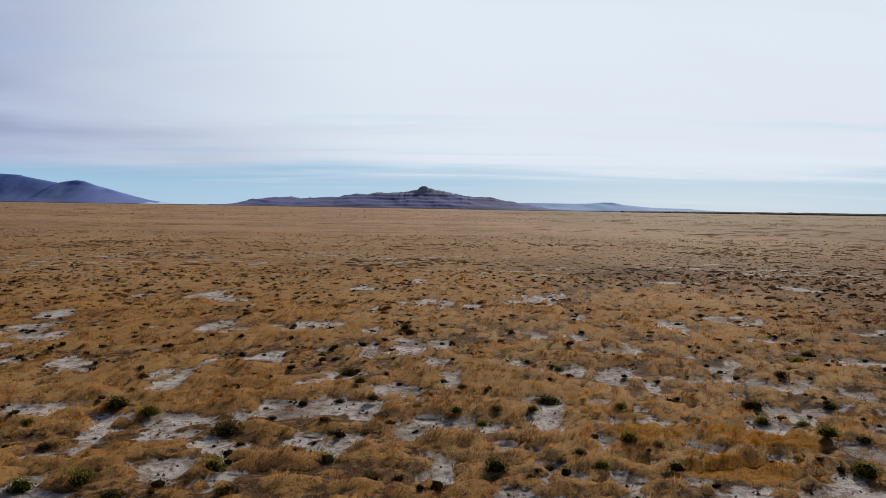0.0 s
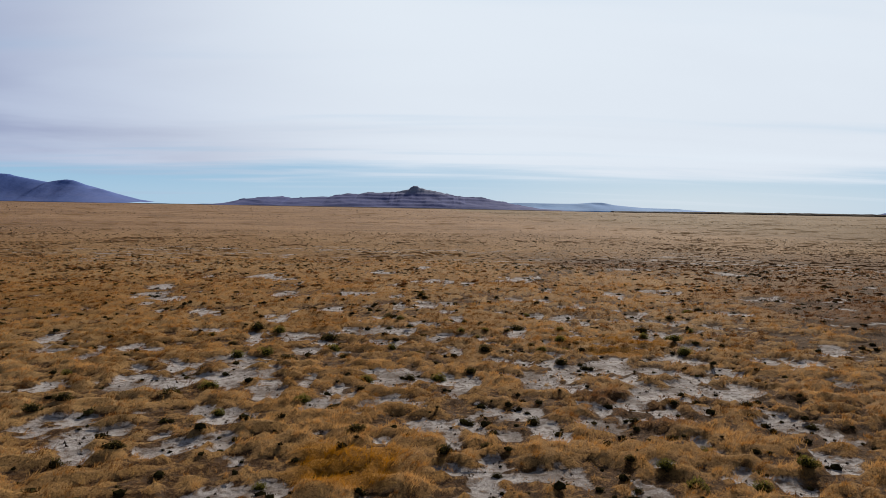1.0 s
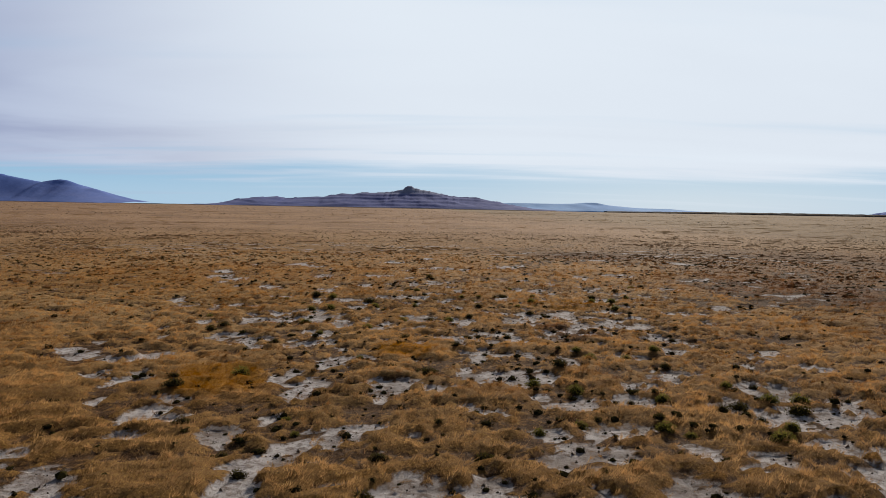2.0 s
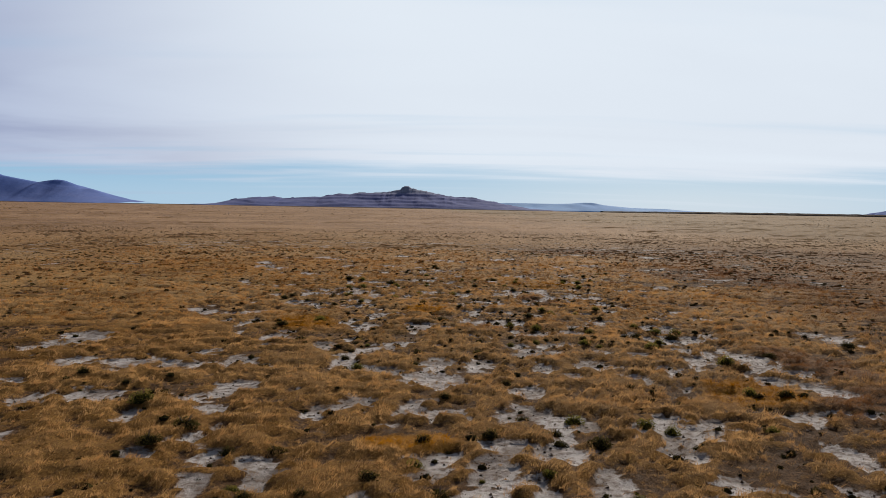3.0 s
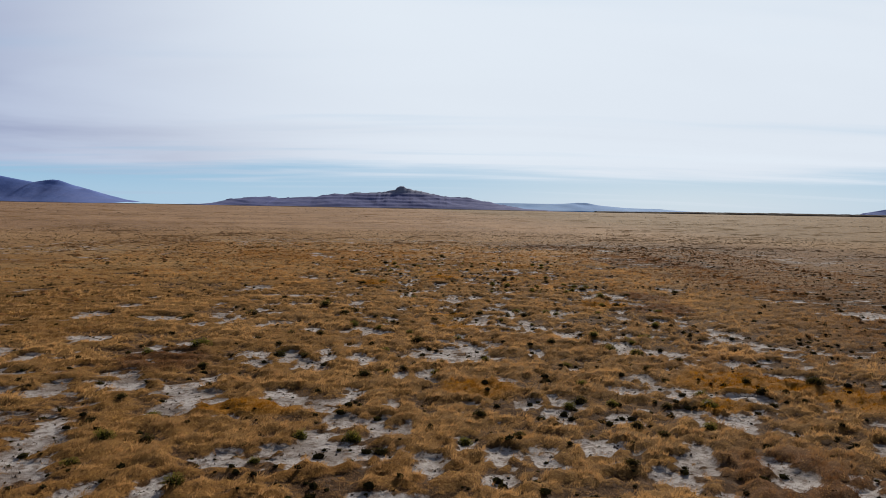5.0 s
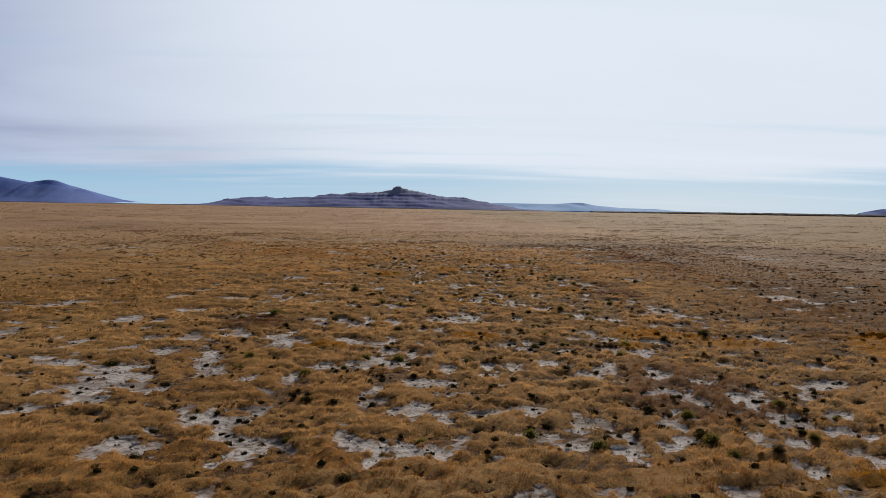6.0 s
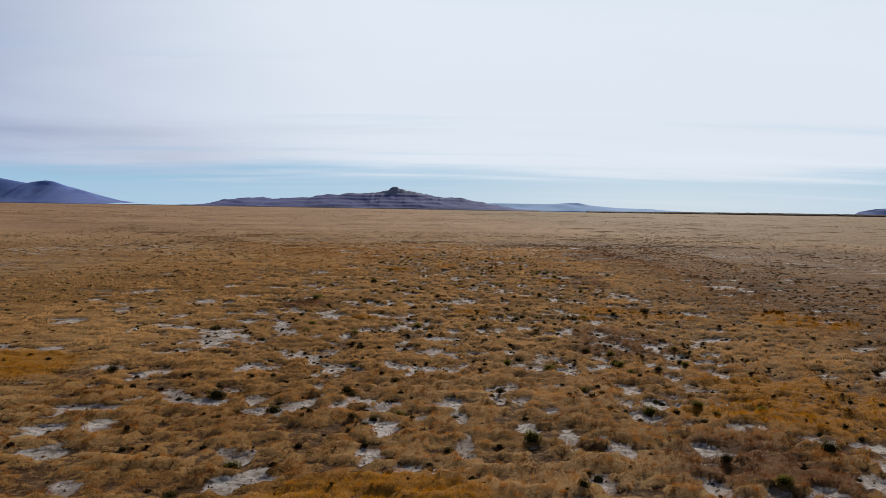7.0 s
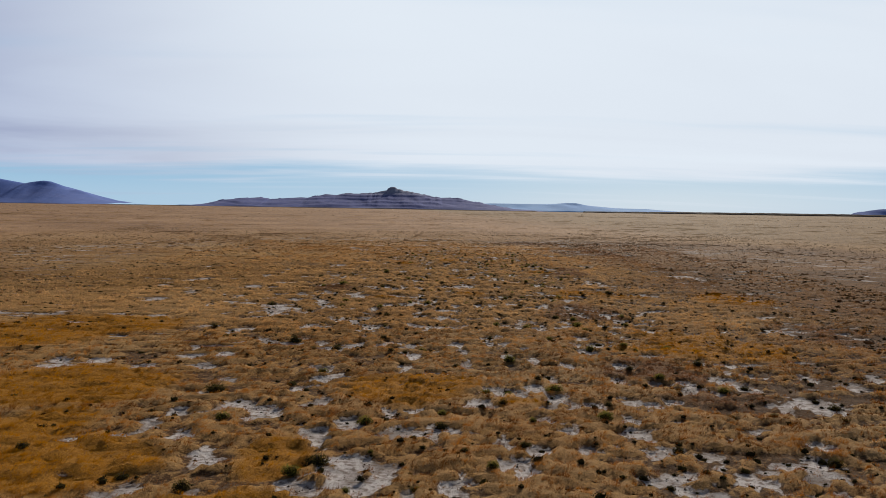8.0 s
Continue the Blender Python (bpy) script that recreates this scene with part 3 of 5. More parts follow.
BARE_T = [
    (11.7, -31.6, 0.8, 0.9), (-4.7, -31.7, 0.5, 0.9), (-9.8, -31.9, 0.5, 1.1), (-11.1, -32, 0.7, 0.9), (-1.2, -32, 0.5, 1), (-29.8, -32.2, 1.2, 1.8),
    (-2.2, -32.3, 0.7, 1.1), (-11.5, -32.4, 0.7, 0.9), (-3.7, -32.5, 0.5, 1.1), (-8, -32.6, 0.5, 0.8), (-6.9, -32.6, 0.5, 0.9), (-21.9, -32.7, 0.9, 1.9),
    (-3, -32.8, 0.7, 0.9), (-6.4, -32.9, 0.5, 0.9), (-9.5, -33, 0.6, 1), (-19.8, -33.1, 0.6, 1.2), (8.6, -33.2, 0.7, 0.8), (8, -33.4, 0.4, 0.8),
    (9.3, -33.4, 0.7, 0.8), (6.6, -33.6, 0.6, 0.8), (-10.7, -33.8, 0.7, 0.9), (-8.6, -33.8, 0.8, 1), (1.7, -34.2, 0.4, 0.8), (5.7, -34.2, 0.5, 0.8),
]
BARE_U = [
    (9.4, -35.3, 0.6, 0.8), (-4, -35.4, 0.5, 0.9), (-15.4, -35.5, 0.5, 0.9), (-5, -35.7, 0.4, 0.8), (10.1, -35.7, 0.8, 1.1), (3.8, -35.8, 0.5, 0.7),
    (3.2, -36.1, 0.5, 0.7), (4, -36.3, 0.4, 0.8), (-1.2, -36.3, 0.7, 0.7), (-14.6, -36.5, 0.4, 1.2), (-11.7, -36.8, 0.4, 0.8), (4, -37.1, 0.6, 0.8),
    (-25.9, -37.1, 1.2, 1.6), (-12, -37.2, 0.5, 0.8), (5.5, -37.3, 0.3, 0.8), (13.1, -37.3, 1.3, 1.6), (-14.2, -37.3, 0.7, 1), (4.9, -37.5, 0.3, 1),
    (2.4, -37.6, 0.4, 0.7), (6.5, -37.7, 0.5, 1), (3, -37.8, 0.7, 0.7), (-12.5, -37.9, 0.7, 1), (-16.5, -37.9, 0.8, 1.1), (-6.4, -38, 0.5, 0.6),
]
BARE_V = [
    (4.6, -38.2, 0.7, 0.7), (-11.4, -38.3, 0.7, 0.9), (6.9, -38.3, 0.5, 1.3), (5.5, -38.4, 0.4, 0.7), (6.3, -38.4, 0.4, 0.6), (-18.2, -38.4, 0.7, 1.1),
    (0.1, -38.5, 0.4, 0.6), (10, -38.7, 0.7, 1.3), (-6.7, -38.8, 0.4, 0.7), (-8.9, -38.8, 0.7, 1.2), (-0.7, -39.1, 0.4, 0.7), (0.3, -39.1, 0.4, 0.9),
    (-11.8, -39.2, 0.9, 0.9), (-7.1, -39.2, 0.5, 0.7), (5, -39.4, 0.4, 0.9), (-1.1, -39.5, 0.4, 0.8), (0.7, -39.5, 0.4, 0.7), (-5.3, -39.6, 0.4, 0.6),
    (-7.6, -39.7, 0.6, 0.8), (-8.1, -39.7, 0.5, 1.1), (-21.3, -39.8, 0.8, 1.5), (-8.5, -39.8, 0.5, 0.8), (-9.2, -39.8, 0.5, 0.9), (-10.2, -39.9, 0.5, 0.7),
]
BARE_W = [
    (-10.7, -39.9, 0.6, 1.3), (2.7, -40, 0.4, 0.6), (-11.8, -40.2, 0.7, 0.7), (-8.8, -40.2, 0.4, 0.7), (-7.1, -40.2, 0.4, 0.6), (3.8, -40.3, 1, 0.7),
    (-0.2, -40.4, 0.5, 0.7), (-9.9, -40.7, 0.6, 0.6), (5.6, -40.8, 0.5, 0.7), (3.9, -41, 0.4, 0.8), (0, -41, 0.3, 0.8), (1.8, -41, 0.7, 0.7),
    (-18.5, -41.2, 0.6, 1.1), (-6.5, -41.3, 0.8, 1.1), (5, -41.3, 0.8, 1), (-16.8, -41.5, 0.9, 1), (-5.5, -41.8, 0.6, 1.1), (-4.8, -42.1, 0.4, 1),
    (-14.4, -42.2, 0.8, 1.2), (-26.9, -42.3, 1.3, 1.3), (-6.9, -43, 0.6, 1.1), (-3.2, -43.3, 0.4, 0.9), (0.4, -43.7, 0.6, 1.1), (-6.7, -44, 1.8, 1.3),
]
BARE_X = [
    (8.1, -44, 0.6, 0.8), (-2.2, -44.1, 0.7, 0.9), (2.9, -44.1, 0.4, 1), (-14, -44.2, 0.8, 1.5), (-1.1, -44.3, 0.5, 0.9), (12, -44.3, 0.6, 0.9),
    (-9.2, -44.5, 0.7, 0.9), (-19.6, -44.5, 1.5, 1.2), (2.4, -44.8, 0.5, 1), (-4, -45, 0.4, 1), (4.5, -45.3, 0.6, 1.2), (-13.5, -45.3, 0.8, 1.2),
    (-17.2, -45.4, 1.3, 2.1), (1.7, -45.7, 0.5, 1), (-2.4, -45.8, 0.5, 0.8), (-22.2, -45.8, 0.7, 1.2), (-10.1, -46.7, 0.4, 0.9), (-11.6, -46.8, 0.6, 0.8),
    (-15.7, -46.9, 0.9, 1), (5.9, -46.9, 0.5, 0.9), (-5.5, -47, 0.5, 0.8), (-4.7, -47.2, 0.9, 0.7), (10.6, -47.2, 1.2, 1.1), (-16.8, -47.7, 1.4, 1),
]
BARE_Y = [
    (9.5, -47.8, 0.9, 1.1), (-15.4, -48.1, 0.7, 0.9), (-14.6, -48.4, 0.5, 0.8), (-17.6, -48.5, 0.8, 1), (-6.8, -48.5, 0.4, 1), (7.1, -48.5, 0.5, 0.9),
    (3.7, -48.6, 1.2, 0.9), (8.9, -48.9, 0.5, 1), (-3.9, -48.9, 0.8, 0.7), (-16.7, -49.1, 0.7, 0.9), (-18, -49.2, 0.5, 1), (6.3, -49.2, 0.7, 1),
    (6.8, -49.6, 0.4, 1), (4.6, -49.9, 0.5, 0.8), (-16.4, -50.1, 0.7, 0.9), (6.1, -50.2, 0.6, 1), (-5.2, -50.7, 0.4, 0.8), (-26.6, -51, 1, 1.3),
    (-12.7, -51.1, 0.4, 0.7), (-5.7, -51.2, 0.7, 1), (-24.1, -51.2, 0.8, 1.3), (8.5, -51.3, 0.6, 0.7), (-10.4, -51.3, 0.6, 0.8), (-1.5, -51.3, 0.6, 0.8),
]
BARE_Z = [
    (3.3, -51.4, 0.4, 0.8), (-3.4, -51.5, 0.6, 0.7), (-11.8, -52, 0.8, 1.3), (-10.9, -52.1, 0.8, 0.8), (2.7, -52.5, 0.6, 1.1), (0.2, -52.5, 0.7, 0.7),
    (6.7, -52.6, 0.6, 0.7), (-11, -53, 0.4, 0.6), (7.4, -53.1, 0.6, 0.6), (4.7, -53.6, 0.4, 0.9), (-10.9, -53.8, 0.6, 0.7), (-7.5, -53.9, 0.4, 0.6),
    (-1.4, -54, 0.4, 0.7), (2.4, -54, 0.5, 0.8), (0.8, -54, 0.5, 0.9), (-10.5, -54.2, 0.5, 0.6), (-3.9, -54.2, 0.4, 0.6), (-0.3, -54.2, 0.4, 0.6),
    (5.7, -54.2, 0.4, 0.7), (-7.2, -54.3, 0.4, 0.7), (-0.7, -54.4, 0.4, 0.7), (-9.9, -54.5, 0.4, 0.7), (-4.2, -54.5, 0.4, 0.7), (4.6, -54.6, 0.4, 0.9),
]
BARE_AB = [
    (-13.4, -54.6, 0.6, 0.7), (1.8, -54.6, 0.5, 0.7), (-9, -54.6, 0.6, 0.6), (-6.1, -54.7, 0.4, 0.7), (-6.9, -54.8, 0.4, 0.7), (-19.6, -54.8, 0.6, 0.9),
    (0.5, -55, 0.4, 0.8), (-12.9, -55, 0.9, 0.9), (-9.7, -55.1, 0.4, 0.7), (-6.4, -55.1, 0.4, 0.7), (-5.6, -55.1, 0.4, 0.8), (-4.7, -55.3, 0.6, 1.2),
    (-5.3, -55.4, 0.5, 0.7), (-10, -55.4, 0.5, 0.8), (-17.2, -55.6, 0.6, 0.7), (-13.8, -55.7, 0.5, 0.9), (-6.2, -55.9, 0.5, 0.6), (-6.6, -56.1, 0.4, 0.6),
    (6.9, -56.2, 0.6, 1.1), (-17.8, -56.5, 0.7, 0.8), (4.9, -56.6, 0.5, 0.9), (9.7, -58, 0.4, 0.8), (-0.6, -58.1, 0.5, 0.8), (-10.1, -58.3, 0.4, 1),
]
BARE_BB = [
    (-18.9, -58.4, 0.7, 0.9), (2.4, -58.4, 0.5, 1), (-2.6, -58.5, 0.8, 0.9), (5, -58.5, 0.5, 1.2), (-13.5, -58.8, 0.5, 0.7), (0.4, -58.8, 0.4, 0.7),
    (-24, -58.8, 0.9, 0.9), (-15.6, -59, 0.5, 0.7), (5.6, -59, 0.6, 0.7), (2.2, -59.1, 0.5, 0.8), (9.3, -59.6, 0.4, 0.8), (-15, -59.9, 0.9, 1.2),
    (7.8, -59.9, 0.6, 0.7), (3.5, -60, 0.6, 0.7), (-12.2, -60.1, 0.6, 0.7), (-8.6, -60.1, 0.4, 0.8), (8.4, -60.1, 0.6, 0.7), (-3.2, -60.2, 0.4, 0.8),
    (-2.3, -60.3, 0.6, 0.7), (6.8, -60.4, 0.5, 1), (2.8, -60.5, 0.6, 0.9), (-14.2, -60.5, 1.4, 0.7), (-10.1, -60.5, 0.4, 0.7), (-8, -60.6, 0.4, 0.7),
]
BARE_CB = [
    (-4.8, -60.6, 0.4, 0.8), (1.6, -60.8, 0.4, 0.9), (-10.4, -60.9, 0.4, 0.6), (5.9, -61, 0.8, 1.1), (-5.2, -61, 0.6, 0.8), (-7.2, -61.1, 0.5, 0.7),
    (2.4, -61.1, 0.4, 0.8), (3.2, -61.1, 0.5, 0.7), (-9.1, -61.2, 0.4, 0.6), (-10.8, -61.3, 0.5, 0.7), (4.1, -61.3, 0.5, 0.7), (-7.6, -61.4, 0.6, 0.7),
    (-17.1, -61.5, 0.7, 0.7), (5.2, -61.5, 0.5, 1.2), (-1.4, -61.6, 0.4, 0.7), (-11.2, -61.7, 0.4, 0.8), (-18.3, -61.7, 0.7, 0.9), (-11.8, -61.8, 0.6, 0.6),
    (1.4, -62.3, 0.6, 0.8), (-6.1, -62.5, 0.4, 0.6), (-4.7, -62.6, 0.4, 0.9), (1.9, -62.7, 0.4, 0.7), (-7.7, -63, 0.4, 0.7), (3, -63.4, 0.5, 0.6),
]
BARE_DB = [
    (-16.5, -63.4, 0.7, 0.8), (5.2, -63.5, 0.4, 0.9), (-7.3, -63.6, 0.4, 1.1), (-2.6, -63.6, 0.5, 0.7), (-7, -63.7, 0.4, 0.7), (4.4, -63.8, 0.3, 0.7),
    (-18.1, -64.1, 0.7, 0.9), (-1.4, -64.4, 0.4, 0.9), (6.3, -65, 0.6, 0.8), (-22.1, -65, 0.8, 1), (9.1, -65.1, 0.6, 0.8), (-0.2, -65.5, 0.4, 0.8),
    (7.6, -65.5, 0.7, 0.9), (-23.6, -65.7, 0.7, 1.5), (-4.8, -65.7, 0.4, 1.2), (-0, -65.9, 0.4, 0.9), (2.4, -65.9, 0.5, 0.7), (-11.7, -66.1, 0.5, 0.7),
    (-17, -66.2, 0.6, 0.9), (-11.3, -66.3, 0.5, 0.7), (-7.6, -66.3, 0.5, 0.7), (2.8, -66.3, 0.6, 0.7), (-22.9, -66.6, 0.7, 1.2), (-19.5, -67, 0.6, 1.3),
]
BARE_EB = [
    (-6.5, -67.6, 0.5, 0.7), (7.7, -67.8, 0.4, 0.8), (13.6, -67.8, 0.6, 1.2), (-10.5, -67.9, 0.6, 0.8), (-6.1, -68.2, 0.5, 0.8), (10.2, -68.2, 0.5, 1.2),
    (-10.9, -68.3, 0.5, 0.8), (-1.3, -68.4, 0.5, 0.8), (-11.3, -68.5, 0.5, 0.7), (6.2, -68.7, 0.8, 0.8), (-15.2, -68.8, 0.4, 0.7), (-9.3, -69, 0.4, 0.7),
    (1.5, -69, 0.5, 0.8), (-6.7, -69.3, 0.4, 0.6), (-7.9, -69.3, 0.5, 0.6), (4.1, -69.3, 0.5, 0.7), (6.3, -69.5, 0.5, 0.8), (3.1, -69.5, 0.5, 0.6),
    (11.5, -69.5, 0.7, 1), (-8.4, -69.6, 0.4, 0.7), (-2.1, -69.9, 0.4, 0.7), (-11.6, -70, 0.6, 0.5), (-9.6, -70, 0.4, 0.7), (6.5, -70, 0.5, 0.7),
]
BARE_FB = [
    (4.4, -70.1, 0.7, 1), (-4.2, -70.3, 0.7, 0.7), (6.8, -70.3, 0.5, 0.7), (-2.4, -70.4, 0.4, 0.8), (-12, -70.5, 0.4, 0.8), (-2.1, -70.7, 0.3, 0.8),
    (-3.2, -70.7, 0.8, 0.8), (3.7, -70.8, 0.4, 0.9), (-15.2, -70.9, 0.6, 0.6), (4.9, -71, 0.5, 0.6), (-3.8, -71.1, 0.4, 0.7), (-3, -71.2, 0.5, 0.7),
    (-1.4, -71.6, 0.4, 0.7), (-1.7, -72, 0.6, 0.8), (0.8, -72.1, 0.4, 0.8), (-10.7, -72.2, 0.5, 0.9), (2.6, -72.3, 0.4, 0.6), (1.2, -72.5, 0.6, 0.9),
    (-4.7, -72.5, 0.8, 1), (-11, -72.7, 0.5, 0.8), (8.1, -72.7, 1.5, 1.1), (-2.4, -72.8, 0.5, 0.7), (-0.5, -72.8, 0.5, 0.7), (8.1, -72.9, 0.8, 1.8),
]
BARE_GB = [
    (1.7, -72.9, 0.4, 0.8), (-13.8, -72.9, 0.8, 1.1), (6.6, -73.1, 0.6, 1), (-7.3, -73.2, 0.4, 0.7), (-12.9, -73.4, 0.5, 0.8), (-8.2, -73.6, 0.4, 0.9),
    (-15.6, -73.7, 0.6, 0.7), (-12.4, -73.7, 0.6, 1), (0.3, -74.6, 0.5, 0.7), (-2.6, -74.6, 0.6, 0.8), (-9.5, -75.1, 0.5, 1.3), (-16.1, -75.5, 0.5, 0.9),
    (-6.6, -75.8, 0.5, 0.7), (-2, -75.9, 0.5, 0.8), (-18.4, -76, 0.6, 1.1), (-6, -76, 0.5, 0.7), (-10.5, -76, 0.5, 0.9), (-7.8, -76, 0.9, 0.8),
    (-14.8, -76.3, 0.5, 0.7), (-7, -76.3, 0.6, 0.7), (0.1, -76.5, 0.5, 0.8), (-16.9, -76.6, 0.7, 0.7), (-17.2, -76.9, 0.5, 1), (-18, -76.9, 0.6, 0.8),
]
BARE_HB = [
    (-10.2, -77.1, 0.4, 0.9), (-4.5, -77.1, 0.4, 0.9), (5.4, -77.7, 0.5, 0.8), (-3.5, -77.9, 0.5, 0.7), (-13.5, -78, 0.4, 0.6), (-1.9, -78, 0.4, 0.7),
    (0.5, -78, 0.5, 0.7), (1.6, -78.4, 0.6, 0.6), (-13.2, -78.9, 0.4, 0.6), (-4.2, -78.9, 0.4, 0.7), (-9, -79, 1.1, 1), (4.6, -79, 0.4, 0.7),
    (-4.6, -79.2, 0.4, 0.7), (3.5, -79.5, 0.5, 0.6), (-9.9, -79.6, 0.6, 0.7), (-8.2, -79.6, 0.6, 0.7), (2.7, -79.7, 0.4, 0.6), (-16.8, -79.8, 0.6, 0.6),
    (-4, -79.8, 0.6, 0.5), (0.4, -80, 0.4, 0.7), (-5.9, -80.1, 0.4, 0.7), (2, -80.1, 0.5, 0.8), (4.5, -80.1, 0.5, 0.6), (-17.5, -80.3, 0.6, 0.6),
]
BARE_IB = [
    (-15.5, -80.3, 0.4, 0.6), (-8.3, -80.3, 0.4, 0.6), (-9.3, -80.3, 0.7, 0.8), (-18, -80.5, 0.4, 0.6), (1.7, -80.5, 0.5, 0.6), (3.7, -80.5, 0.6, 0.6),
    (-0.2, -80.6, 0.4, 1.1), (-10.6, -80.6, 0.8, 1), (-14.8, -80.8, 0.6, 0.7), (-8.7, -80.9, 0.4, 0.7), (-6.3, -80.9, 0.4, 1), (-15.2, -81.1, 0.5, 0.8),
    (-13, -81.2, 0.5, 0.6), (-7.5, -81.3, 0.4, 0.7), (0.5, -81.3, 0.5, 0.7), (3.9, -81.4, 0.4, 0.6),
]
BARE = BARE_A + BARE_B + BARE_C + BARE_D + BARE_E + BARE_F + BARE_G + BARE_H + BARE_I + BARE_J + BARE_K + BARE_L + BARE_M + BARE_N + BARE_O + BARE_P + BARE_Q + BARE_R + BARE_S + BARE_T + BARE_U + BARE_V + BARE_W + BARE_X + BARE_Y + BARE_Z + BARE_AB + BARE_BB + BARE_CB + BARE_DB + BARE_EB + BARE_FB + BARE_GB + BARE_HB + BARE_IB
RUDDY = [
    (4.7, -72.6, 3.4, 2), (3.5, -66.7, 3.2, 3.3), (17.7, -56.7, 3.8, 6.9), (5, -48.4, 3.6, 5.3), (4.6, -67.2, 2.2, 2.8), (-14.6, -32.9, 2.5, 2.7),
    (10.7, -17.6, 3.5, 3.5), (11.4, -10.6, 1.9, 4.5), (4.9, 6.7, 2, 2.5), (17.8, 59.3, 10.3, 9.3), (24.7, 23.4, 9.9, 12.5),
]
GOLD_A = [
    # golden sward; this row also stands in for lens falloff in the corner
    (-17.5, -79, 3, 2.5), (-21, -70, 4, 3.5), (-12, -82, 2, 1),
    (-7.3, -69.5, 3.1, 1.6), (-28.3, -56.9, 4.3, 6), (-11.4, -78.5, 1, 1.7), (8.9, -61.5, 4.1, 3.5), (7.3, -36.5, 2.6, 1.5), (10.7, -38.8, 2, 1.4),
    (-2.4, -37.6, 1.3, 1.2), (8.1, -57.6, 2.8, 1.1), (5.5, -62.2, 2.7, 0.9), (19.2, -40, 3.4, 4.5), (-7.5, -70.7, 2.6, 2), (-24.4, -54.8, 3.4, 3.4),
    (-3.3, -72.5, 1, 0.6), (8.5, -36.6, 1.1, 1.4), (5.4, -39.7, 0.9, 0.7), (-2.3, -24.7, 1.1, 0.6), (-2.8, -20.1, 1.2, 0.8), (-2.4, 2.1, 1.2, 1.3),
]
GOLD_B = [
    (7.3, 16.4, 1.4, 0.9), (6.1, 14.4, 1.3, 0.6), (4.8, 16.7, 0.9, 0.8), (-9.6, -40.2, 1.6, 0.7), (-7.9, -2.4, 1.4, 2), (7.6, -15.3, 1.5, 1.6),
    (-19.6, -75.5, 1.7, 2.1),
]
GOLD = GOLD_A + GOLD_B
GREEN_A = [
    (12.4, 25.3, 0.49), (3.8, 23.5, 0.36), (-3.1, 22.1, 0.26), (-0.2, 21.0, 0.32), (-2.3, 20.7, 0.40),
    (10.4, 19.3, 0.39), (4.6, 18.5, 0.40), (1.4, 18.2, 0.35), (8.0, 18.0, 0.44), (0.4, 18.0, 0.35),
    (9.0, 17.9, 0.41), (-7.1, 17.6, 0.54), (1.0, 17.4, 0.30), (-9.6, 16.8, 0.32), (8.8, 16.4, 0.51),
    (4.1, 15.7, 0.46), (-2.3, 14.7, 0.45), (4.1, 14.6, 0.31), (8.5, 14.4, 0.61), (3.2, 14.2, 0.38),
    (-4.5, 14.1, 0.65), (6.4, 13.3, 0.36), (-6.7, 13.3, 0.61), (-7.6, 13.0, 0.50), (-0.6, 9.8, 0.48),
    (-11.8, 9.6, 0.37), (-2.8, 9.4, 0.42), (-7.1, 8.2, 0.60), (-4.2, 6.6, 0.44), (-6.1, 5.7, 0.35),
    (5.2, 3.3, 0.42), (6.8, 2.1, 0.45),
]
GREEN_B = [
    (3.9, 2.0, 0.39), (4.2, 1.2, 0.47), (5.5, 1.2, 0.42), (-4.0, 1.1, 0.31), (-7.4, -1.9, 0.66),
    (1.6, -2.9, 0.49), (7.4, -3.1, 0.41), (2.7, -3.8, 0.53), (5.0, -4.5, 0.44), (8.9, -4.6, 0.57),
    (7.9, -4.8, 0.56), (-5.1, -6.6, 0.31), (2.2, -6.9, 0.38), (4.2, -7.3, 0.53), (7.2, -7.5, 0.42),
    (1.1, -7.5, 0.31), (4.7, -7.6, 0.36), (-4.7, -7.7, 0.26), (6.7, -8.0, 0.62), (8.4, -11.4, 0.63),
    (-4.7, -12.1, 0.48), (7.5, -15.3, 0.45), (-10.1, -17.1, 0.67), (1.5, -18.3, 0.56), (10.2, -18.4, 0.55),
    (3.3, -18.6, 0.49), (3.8, -19.1, 0.42), (6.3, -19.3, 0.41), (-2.6, -21.7, 0.44), (0.2, -22.3, 0.31),
    (-1.2, -22.4, 0.15), (-6.1, -23.1, 0.37),
]
GREEN_C = [
    (8.4, -23.3, 0.43), (1.7, -23.5, 0.29), (-0.2, -24.5, 0.34), (-7.7, -24.5, 0.54), (-6.3, -25.4, 0.45),
    (-4.8, -26.7, 0.41), (6.7, -27.0, 0.70), (-2.5, -27.6, 0.45), (4.0, -27.7, 0.50), (5.6, -27.8, 0.44),
    (-4.7, -27.8, 0.22), (5.6, -28.7, 0.40), (4.2, -30.0, 0.68), (-13.7, -30.8, 0.87), (-5.8, -31.2, 0.50),
    (5.0, -31.3, 0.57), (-15.4, -32.2, 0.61), (-1.6, -32.6, 0.40), (1.6, -33.4, 0.44), (-3.7, -35.0, 0.40),
    (-5.5, -35.3, 0.33), (1.3, -37.4, 0.41), (5.2, -38.1, 0.47), (-9.1, -39.0, 0.23), (1.8, -39.5, 0.44),
    (0.4, -39.7, 0.43), (4.8, -39.9, 0.57), (-12.0, -41.1, 0.47), (3.9, -42.1, 0.44), (-7.5, -42.8, 0.43),
    (-6.1, -42.9, 0.54), (-3.1, -43.1, 0.42),
]
